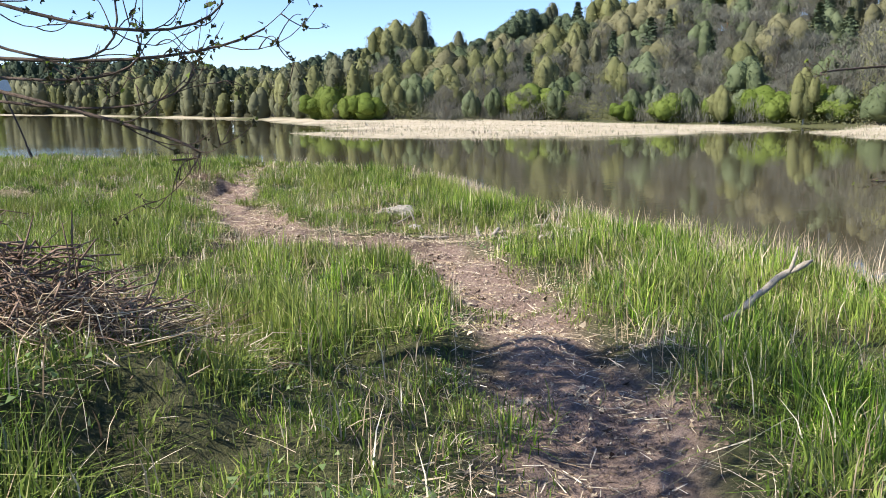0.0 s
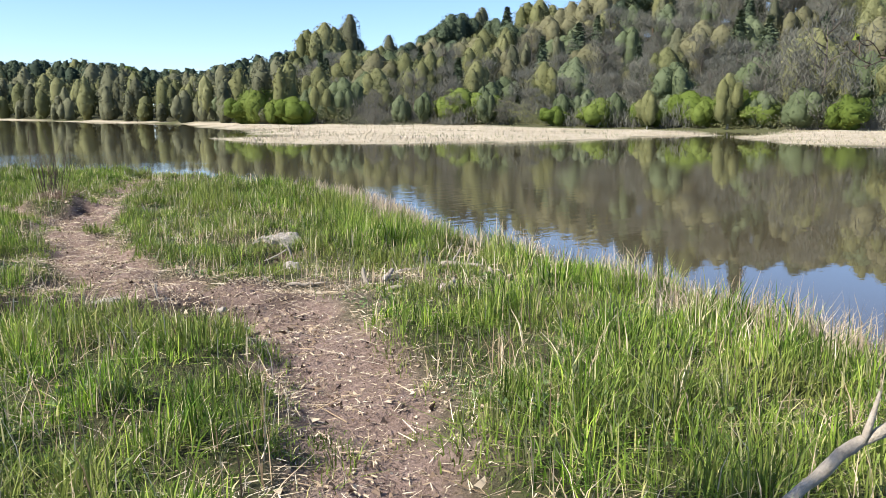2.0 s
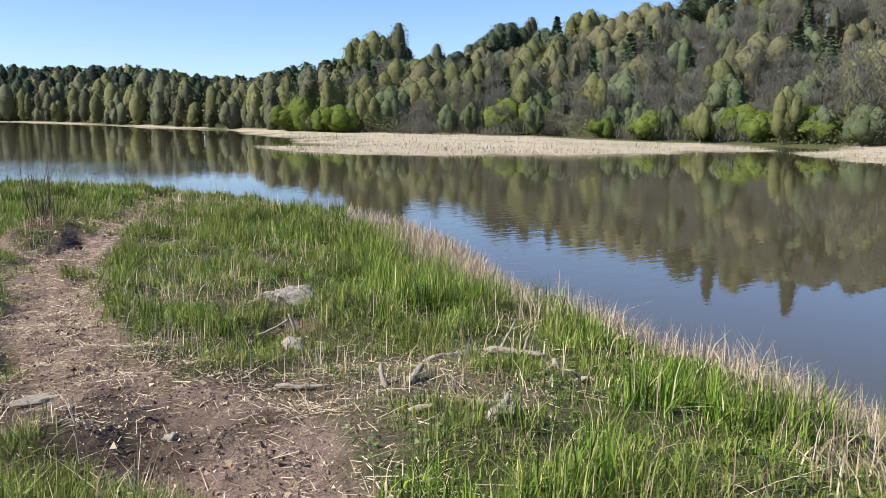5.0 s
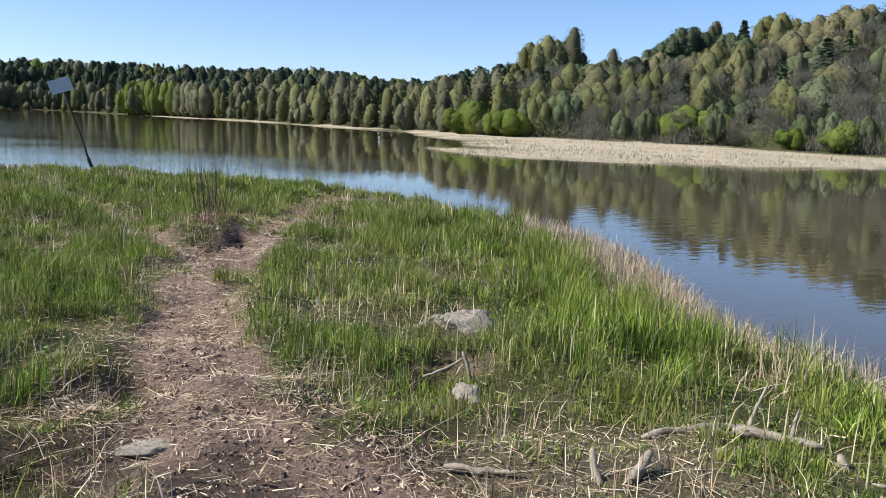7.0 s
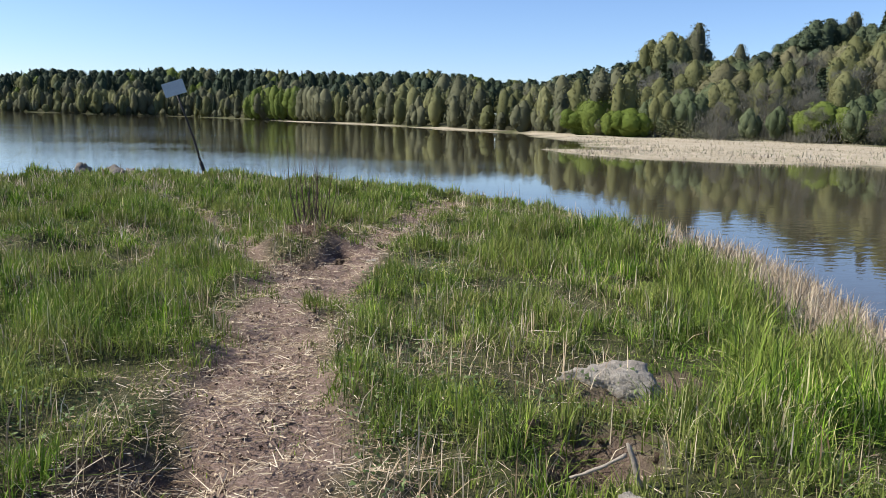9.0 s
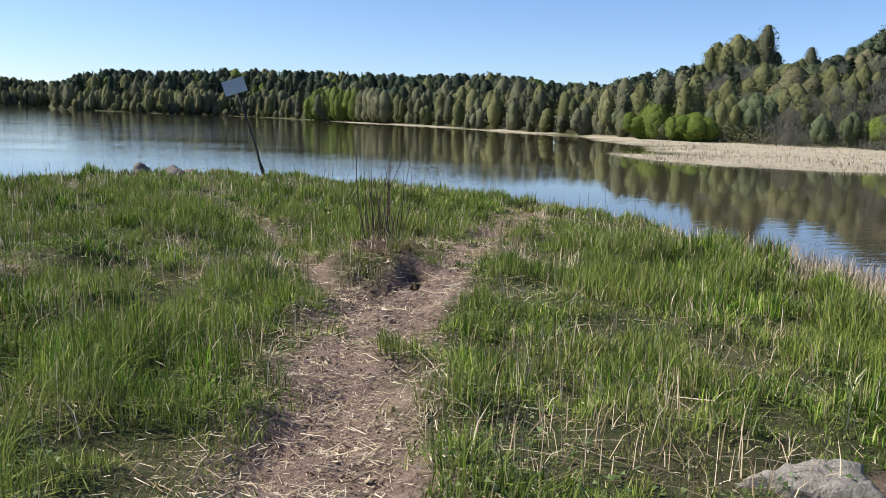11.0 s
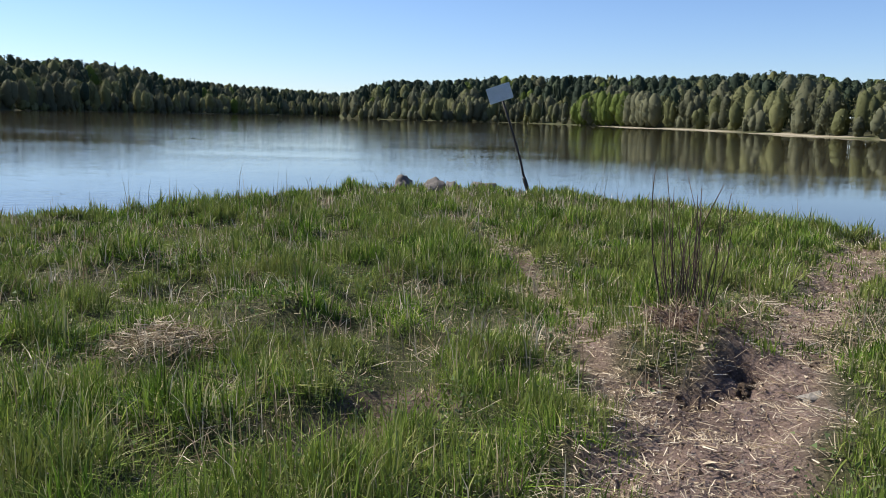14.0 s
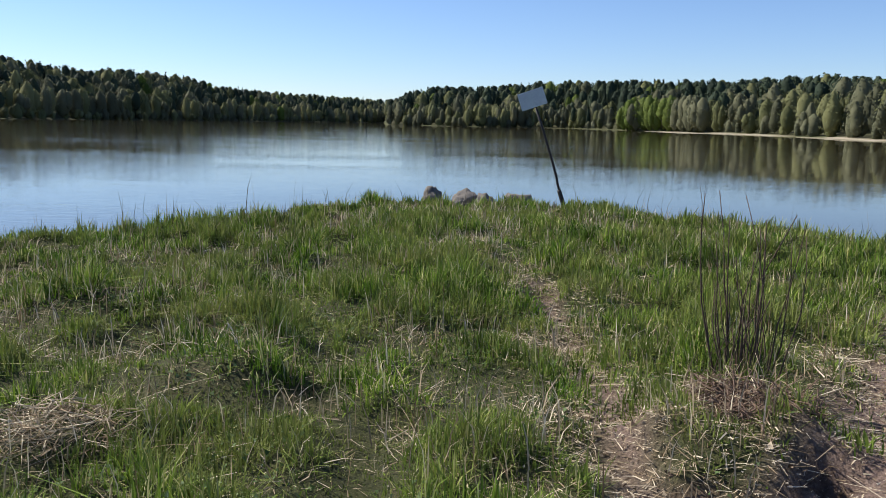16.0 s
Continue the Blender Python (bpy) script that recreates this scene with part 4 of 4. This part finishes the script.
x, y = scatter(60000, -6, 13, 17, 29)
z, g, trail, _, _ = land(x, y)
keep = (z > WATER_Z - 0.05) & (g > -0.35) & (g < 1.0) & (rng.rand(len(x)) < 0.11)
x, y, z = x[keep], y[keep], z[keep]
v, t = blades(np.stack([x, y, z - 0.02], 1), rng.gamma(2.2, 0.12, len(x)), np.full(len(x), 0.01), rng, 0.22)
stuff("bank_sedge", tri_mesh("bank_sedge", v, t, leaf_mat("sedge", [(0.0, (0.05, 0.05, 0.025)), (0.6, (0.1, 0.085, 0.045)), (1.0, (0.22, 0.18, 0.1))])), "thin sedge stalks along the river's edge", "sedge")

x, y = scatter(230000, 38, 150, 12, 110)
e = spit_land(x, y)
keep = (e > 0.1) & (rng.rand(len(x)) < 0.5 * (0.2 + 0.8 * vnoise(x, y, 6, 2)) * smooth(10, 1, e) + 0.05)
x, y = x[keep], y[keep]
z = land(x, y)[0]
v, t = blades(np.stack([x, y, z - 0.03], 1), rng.uniform(0.08, 0.4, len(x)) * (0.35 + 1.1 * vnoise(x, y, 4, 1) ** 2 + 0.3 * vnoise(x, y, 1.2, 2)), rng.uniform(0.03, 0.08, len(x)), rng, 0.7)
stuff("spit_reeds", tri_mesh("spit_reeds", v, t, SPIT_REED), "flattened pale reeds on the low spit across the bay", "reeds")


# ---- stones ----
def stone_mesh(name, size, seed, material, cuts=4, rough=0.3, block=0.0):
    r = np.random.RandomState(seed)
    bm = bmesh.new()
    bmesh.ops.create_icosphere(bm, subdivisions=cuts, radius=1.0)
    off = Vector(r.uniform(-50, 50, 3))
    planes = [(Vector(r.normal(size=3)).normalized(), r.uniform(0.62, 0.9)) for _ in range(9)]
    for vert in bm.verts:
        p = vert.co.copy()
        if block:
            p *= 1 + block * (1 / (abs(p.x) ** 5 + abs(p.y) ** 5 + abs(p.z) ** 5) ** 0.2 - 1)
        for n, d in planes if not block else planes[:4]:
            k = p.dot(n) - d * 0.85
            if k > 0:
                p -= n * k * 0.93
        p *= 1 + rough * noise.fractal(p * 1.3 + off, 0.8, 2.0, 4) + 0.25 * rough * noise.fractal(p * 6 + off, 0.8, 2.0, 3)
        vert.co = Vector((p.x * size[0], p.y * size[1], p.z * size[2]))
    me = bpy.data.meshes.new(name)
    bm.to_mesh(me)
    bm.free()
    me.materials.append(material)
    for poly in me.polygons:
        poly.use_smooth = True
    return me


def stone(name, x, y, z, size, seed, label, material=STONE, turn=0.0, tip=0.0, block=0.0):
    ob = tagged(new(name, stone_mesh(name, size, seed, material, 5 if block else 4, 0.16 if block else 0.3, block)), label, "stone")
    ob.matrix_basis = pose(x, y, z, tip, 0, turn)
    return ob


stone("boulder", 7.46, 8.42, height(7.46, 8.42) - 0.1, (0.33, 0.22, 0.18), 27, "pale weathered boulder sunk in the grassy bank", turn=-30, tip=0, block=0.75)
stone("flat_stone", 4.9, 7.28, height(4.9, 7.28) - 0.03, (0.25, 0.18, 0.045), 9, "flat pale stone trodden into the path", turn=-20)
stone("path_stone", 4.95, 5.93, height(4.95, 5.93), (0.06, 0.05, 0.03), 12, "small pale stone at the path's edge", turn=40)
stone("hollow_stone", 6.12, 7.1, height(6.12, 7.1) + 0.0, (0.13, 0.09, 0.06), 15, "pale flat stone lying in the muddy hollow", turn=10)
stone("hollow_stone", 6.5, 7.0, height(6.5, 7.0) + 0.01, (0.12, 0.1, 0.06), 19, "pale rounded stone at the hollow's edge", turn=70)
stone("path_stone", 7.75, 12.6, height(7.75, 12.6) - 0.01, (0.14, 0.09, 0.04), 23, "small pale stone beside the mound", turn=20)
for n, (x, y, top, w) in enumerate([(6.0, 29.8, -0.14, 0.42), (6.75, 30.0, -0.2, 0.5), (7.3, 29.6, -0.26, 0.45), (8.1, 29.7, -0.18, 0.7), (5.35, 30.2, -0.46, 0.26), (8.75, 29.4, -0.5, 0.3), (6.35, 29.0, -0.48, 0.26)]):
    tall = (top - WATER_Z) * 0.62 + 0.12
    ob = stone("shore_rock", x, y, top - tall * 0.9, (w, w * 0.8, tall), 40 + n, "dark wet rock standing in the shallows off the point", WET_STONE, turn=37 * n)
    tagged(ob, group="rocks off the point")


# ---- dead wood ----
def limb(a, b, r0, r1, bend, seed, steps=10, twigs=0):
    """A crooked branch from a to b."""
    r = np.random.RandomState(seed)
    a, b = np.array(a, float), np.array(b, float)
    off = r.normal(size=3) * bend
    line = []
    for k in range(steps + 1):
        f = k / steps
        p = a + (b - a) * f + off * math.sin(math.pi * f) + r.normal(size=3) * bend * 0.16 * math.sin(math.pi * f)
        line.append((p, (r0 + (r1 - r0) * f) * r.uniform(0.78, 1.18) * (0.45 if k in (0, steps) and r0 > 0.012 else 1.0)))
    lines = [line]
    for _ in range(twigs):
        k = r.randint(2, steps)
        p = line[k][0]
        d = (b - a) / steps * r.uniform(1.0, 2.2) + r.normal(size=3) * np.linalg.norm(b - a) * 0.14
        d *= min(1.0, 0.34 / np.linalg.norm(d))
        lines.append([(p, line[k][1] * 0.6), (p + d * 0.5 + r.normal(size=3) * 0.015, line[k][1] * 0.42), (p + d, line[k][1] * 0.16)])
    return lines


def wood_thing(name, lines, label, category="branch", material=DRIFT, sides=7):
    v, t = tubes(lines, sides)
    return tagged(new(name, tri_mesh(name, v, t, material, True)), label, category)


def gz_at(x, y, up):
    return (x, y, height(x, y) + up)


wood_thing("driftwood_branch", limb(gz_at(6.9, 6.06, 0.02), gz_at(7.5, 5.83, 0.05), 0.026, 0.02, 0.05, 3, twigs=2) + limb(gz_at(7.48, 5.84, 0.05), gz_at(7.82, 5.96, 0.2), 0.014, 0.006, 0.02, 4),
           "bleached crooked driftwood branch in the grass")
wood_thing("driftwood_branch", limb(gz_at(7.2, 5.75, 0.05), gz_at(7.4, 5.38, 0.06), 0.03, 0.02, 0.03, 6, twigs=1), "short bleached log end lying in the grass")
wood_thing("driftwood_branch", limb(gz_at(7.38, 5.3, 0.05), gz_at(7.1, 4.86, 0.05), 0.028, 0.018, 0.05, 8, twigs=2), "curved pale branch half hidden by grass")
wood_thing("split_wood", limb(gz_at(6.0, 4.72, 0.03), gz_at(6.32, 4.86, 0.1), 0.05, 0.012, 0.03, 9) + limb(gz_at(6.12, 4.7, 0.03), gz_at(6.4, 4.84, 0.07), 0.035, 0.01, 0.02, 10), "splintered pale wood standing out of the turf", "wood")
wood_thing("stump", limb(gz_at(6.2, 5.68, -0.02), gz_at(6.24, 5.78, 0.12), 0.022, 0.016, 0.01, 13) + limb(gz_at(6.3, 5.62, 0.0), gz_at(6.5, 5.68, 0.08), 0.03, 0.02, 0.01, 14), "small broken grey stump with a side root", "stump")
wood_thing("root", limb(gz_at(5.72, 6.14, 0.03), gz_at(5.95, 5.9, 0.03), 0.017, 0.012, 0.035, 15, twigs=4), "knotty grey root at the path's edge", "root")
wood_thing("wood_chip", limb(gz_at(5.86, 5.16, 0.02), gz_at(5.98, 5.06, 0.03), 0.022, 0.018, 0.0, 17, 3), "short pale piece of wood", "wood")
wood_thing("wood_chip", limb(gz_at(6.2, 5.02, 0.02), gz_at(6.3, 4.9, 0.03), 0.026, 0.02, 0.0, 18, 3), "short pale piece of wood", "wood")
wood_thing("forked_stick", limb(gz_at(6.4, 7.3, 0.17), gz_at(6.62, 7.22, 0.15), 0.007, 0.008, 0.012, 19) + limb((6.62, 7.22, height(6.62, 7.22) + 0.2), gz_at(6.65, 7.16, -0.01), 0.013, 0.013, 0.01, 20), "bleached forked stick across the hollow")
wood_thing("leaning_branch", limb((3.43, 1.66, height(3.43, 1.66) + 0.16), (3.48, 1.58, 0.43), 0.018, 0.017, 0.01, 24, 4) + limb((3.48, 1.58, 0.43), (3.66, 1.42, 0.63), 0.018, 0.015, 0.015, 21) + limb((3.64, 1.43, 0.61), (3.74, 1.36, 0.67), 0.016, 0.012, 0.005, 22, 3) + limb((3.64, 1.43, 0.61), (3.68, 1.41, 0.74), 0.011, 0.004, 0.005, 23, 3),
           "broken grey branch leaning out of the grass")


def stick_heap(name, cx, cy, radius, top, n, length, label, material, seed, thick=1.0):
    r = np.random.RandomState(seed)
    lines = []
    for _ in range(n):
        w, f = r.uniform(0, 2 * np.pi), math.sqrt(r.rand())
        x, y = cx + math.cos(w) * f * radius, cy + math.sin(w) * f * radius
        z = height(x, y) + top * (1 - f * f) * r.uniform(0.1, 1.0)
        d = r.normal(size=3) * np.array([1, 1, 0.28])
        d *= length * r.uniform(0.5, 1.3) / np.linalg.norm(d)
        q = r.uniform(0.0014, 0.0036) * thick
        mid = np.array((x, y, z)) + d * 0.5 + r.normal(size=3) * 0.03
        lines.append([((x, y, z), q), (mid, q), (np.array((x, y, z)) + d, q * 0.5)])
    v, t = tubes(lines, 3)
    return tagged(new(name, tri_mesh(name, v, t, material)), label, "heap", kind="stuff")


stick_heap("brush_heap", 0.9, 3.8, 0.72, 0.5, 1700, 0.26, "matted heap of dead brown stalks under the tree", ROOT, 5, 2.0)
stick_heap("stalk_heap", 1.1, 3.75, 0.95, 0.3, 1300, 0.3, "bleached dead stalks round the brush heap", STRAW, 6)
stick_heap("dead_tussock", 3.9, 13.28, 0.32, 0.13, 420, 0.15, "dry brown grass tussock in the meadow", STRAW, 7)
stick_heap("root_mat", 7.4, 13.62, 0.34, 0.12, 700, 0.16, "mat of dead brown roots on the mound", ROOT, 8, 1.3)
stick_heap("root_mat", 7.45, 13.8, 0.36, 0.12, 240, 0.2, "mat of bleached straw on the mound", STRAW, 9)
stick_heap("dead_tussock", 4.15, 16.6, 0.24, 0.05, 140, 0.13, "dry brown grass tussock in the meadow", STRAW, 10)
r = np.random.RandomState(17)
CLODS = [stone_mesh("soil_clod", (1, 0.8, 0.7), 70 + n, CLOD, 3, 0.55) for n in range(4)]
for n in range(70):
    if n < 44:
        f = r.uniform(-1, 1)
        x, y = 7.2 + 0.36 * f + r.normal(0, 0.03), 12.7 + 0.1 * f + 0.22 * f * f + r.normal(0, 0.05)
    else:
        x, y = 6.72 + r.normal(0, 0.17), 7.68 + r.normal(0, 0.1)
    w = r.uniform(0.012, 0.045)
    ob = tagged(new("soil_clod", CLODS[n % 4]), "crumbling clod of dark damp soil", "soil", "clods of dug soil")
    ob.matrix_basis = pose(x, y, height(x, y) + w * 0.1, 0, 0, 50 * n) @ Matrix.Scale(w, 4)

# ---- stalks on the mound ----
stalks = tagged(new("stalk_clump"), "clump of tall leafless brown stalks on the mound", "shrub")
stalks.matrix_basis = pose(7.6, 14.25, height(7.6, 14.25))
r = np.random.RandomState(8)
for n in range(34):
    w, f, tall = r.uniform(0, 2 * np.pi), r.rand() ** 0.6, r.uniform(0.4, 1.25)
    a = np.array((math.cos(w) * f * 0.14, math.sin(w) * f * 0.14, -0.04))
    b = a + np.array((math.cos(w) * 0.17 * f * tall + r.normal(0, 0.06), math.sin(w) * 0.17 * f * tall + r.normal(0, 0.05), tall))
    v, t = tubes(limb(a, b, 0.0075, 0.0026, 0.06, 200 + n, 5, twigs=int(r.randint(0, 2))), 4)
    part("stalk", tri_mesh("stalk", v, t, STEM), stalks)

# ---- the leaning sign on the point ----
sign = tagged(new("leaning_sign"), "blank faded sign on a bent leaning steel pole", "sign")
sign.matrix_basis = pose(8.55, 25.5, height(8.55, 25.5))
v, t = tubes([[((-0.1, 0.03, 0.3), 0.026), ((-0.17, 0.05, 0.5), 0.025), ((-0.19, 0.06, 0.62), 0.025), ((-0.3, 0.1, 1.0), 0.025), ((-0.5, 0.14, 1.6), 0.024), ((-0.66, 0.17, 2.05), 0.024)]], 10)
part("pole", tri_mesh("pole", v, t, POLE, True), sign)
v, t = tubes([[((0.02, 0, -0.3), 0.045), ((-0.02, 0.0, 0.02), 0.045), ((-0.13, 0.035, 0.36), 0.043), ((-0.14, 0.04, 0.4), 0.036)]], 10)
part("sleeve", tri_mesh("sleeve", v, t, POLE, True), sign, "dark steel ground sleeve")
bm = bmesh.new()
bmesh.ops.create_cube(bm, size=1.0)
bmesh.ops.scale(bm, vec=(0.52, 0.014, 0.34), verts=bm.verts)
bmesh.ops.bevel(bm, geom=list(bm.edges), offset=0.004, segments=2, affect="EDGES")
me = bpy.data.meshes.new("panel")
bm.to_mesh(me)
bm.free()
me.materials.append(PANEL)
panel = part("panel", me, sign, "faded white painted panel")
panel.matrix_basis = pose(-0.72, 0.14, 2.16, 6, -19, -14)

# ---- trees beside the walker ----
SMALL_LEAF = leaf_mat("small_bud_leaves", [(0.0, (0.04, 0.06, 0.012)), (0.6, (0.09, 0.12, 0.02)), (1.0, (0.2, 0.26, 0.03))])


def arch(a, via, b, r0, r1, steps=10):
    """A bowed branch from a through via to b."""
    a, via, b = (np.array(p, float) for p in (a, via, b))
    c = 2 * via - (a + b) / 2
    return [((1 - f) ** 2 * a + 2 * f * (1 - f) * c + f * f * b, r0 + (r1 - r0) * f ** 0.7) for f in np.linspace(0, 1, steps + 1)]


def sprays(line, n, length, r, first=4):
    """Curved side twigs that leave a branch along its way and turn down or up at the tip."""
    out = []
    for _ in range(n):
        k = r.randint(first, len(line) - 1)
        p, q = line[k]
        d = line[k + 1][0] - line[k - 1][0]
        d = d / np.linalg.norm(d) + r.normal(size=3) * 0.45
        d *= length * r.uniform(0.4, 1.2) / np.linalg.norm(d)
        curl = np.array((0, 0, r.choice([-0.3, 0.35]) * length * r.uniform(0.3, 1.0)))
        out.append(arch(p, p + d * 0.55 - curl * 0.2, p + d + curl, max(0.0022, q * 0.45), 0.001, 6))
    return out


def near_tree(name, foot, top, reach, bows, label, seed, limbs, leaves, stout=0.05, side=5, spray=0.26, lean=(0, 0)):
    r = np.random.RandomState(seed)
    root = tagged(new(name), label, "tree")
    base = np.array((foot[0], foot[1], height(*foot)))
    root.matrix_basis = pose(*base)
    stem = limb((0, 0, -0.15), (0.15, 0.1, top), stout, 0.018, 0.16, seed, 9)[0]
    v, t = tubes([stem], 9)
    part("trunk", tri_mesh("trunk", v, t, BARK, True), root)
    spots, buds = [], []
    for n in range(limbs):
        k = r.randint(4, 7)
        w = r.uniform(0, 2 * np.pi)
        end = stem[k][0] + np.array((0.55 * math.cos(w) + lean[0], 0.55 * math.sin(w) + lean[1], r.uniform(0.0, 0.4))) * reach * r.uniform(0.6, 1.0)
        if base[2] + end[2] < 2.6 and line_gap(base[0] + end[0], base[1] + end[1], WALKED) < 1.9:
            end[2] += 1.3
        main = arch(stem[k][0], (stem[k][0] + end) / 2 + np.array((0, 0, 0.2 * reach)), end, 0.011, 0.002)
        twigs = sprays(main, 9, 0.6, r, 3)
        for twig in list(twigs):
            twigs += sprays(twig, 2, 0.3, r, 2)
        spots += [twig[-1][0] for twig in twigs] + [twig[3][0] for twig in twigs]
        v, t = tubes([main] + twigs, 4)
        part("branch", tri_mesh("branch", v, t, STEM, True), root)
    for via, tip, thick in bows:
        k = 3 if tip[2] < 1.45 + base[2] else 4
        main = arch(stem[k][0], np.array(via) - base, np.array(tip) - base, thick * 1.5, 0.003, 16)
        twigs = sprays(main, side, spray, r, 8)
        for twig in list(twigs):
            twigs += sprays(twig, 2, spray * 0.5, r, 2)
        v, t = tubes([main] + twigs, 5)
        part("branch", tri_mesh("branch", v, t, STEM, True), root)
        buds += [twig[k][0] for twig in twigs for k in (3, 5, 6)] + [p for p, _ in main[9:]]
    spots, buds = np.array(spots), np.array(buds)
    pick = spots[r.randint(0, len(spots), leaves)] + r.normal(0, 0.05, (leaves, 3))
    v, t = flecks(pick, np.full(leaves, 0.055), r)
    part("leaves", tri_mesh("leaves", v, t, SMALL_LEAF), root, "small young green leaves")
    pick = np.repeat(buds[r.rand(len(buds)) < 0.35], 5, 0)
    v, t = flecks(pick + r.normal(0, 0.007, pick.shape), np.full(len(pick), 0.016), r)
    tagged(part("buds", tri_mesh("buds", v, t, leaf_mat("dark_buds", [(0.0, (0.03, 0.028, 0.012)), (0.8, (0.07, 0.07, 0.025)), (1.0, (0.22, 0.3, 0.04))])), root, "dark opening buds and catkins"), kind="stuff")
    return root


near_tree("alder_tree", (-0.6, 4.15), 5.2, 2.2, [((0.61, 2.72, 1.53), (1.16, 2.1, 1.62), 0.009), ((0.6, 2.73, 1.4), (1.04, 2.32, 1.49), 0.006), ((0.72, 2.42, 1.37), (0.9, 2.22, 1.23), 0.007),
          ((0.5, 2.5, 1.68), (1.02, 2.1, 1.68), 0.007), ((0.58, 2.66, 1.47), (0.9, 2.4, 1.6), 0.006), ((0.5, 2.6, 1.58), (0.82, 2.36, 1.7), 0.005)],
          "young alder with arching budding twigs and first leaves", 11, 40, 3200, lean=(-0.32, -0.62))
near_tree("bank_alder", (6.4, 0.2), 4.2, 0.8, [((5.28, 1.5, 1.66), (4.0, 1.46, 1.56), 0.011), ((5.45, 1.3, 1.0), (4.85, 1.42, 1.0), 0.006)], "slender alder leaning over the bay", 12, 8, 500, 0.04, 3, 0.25)
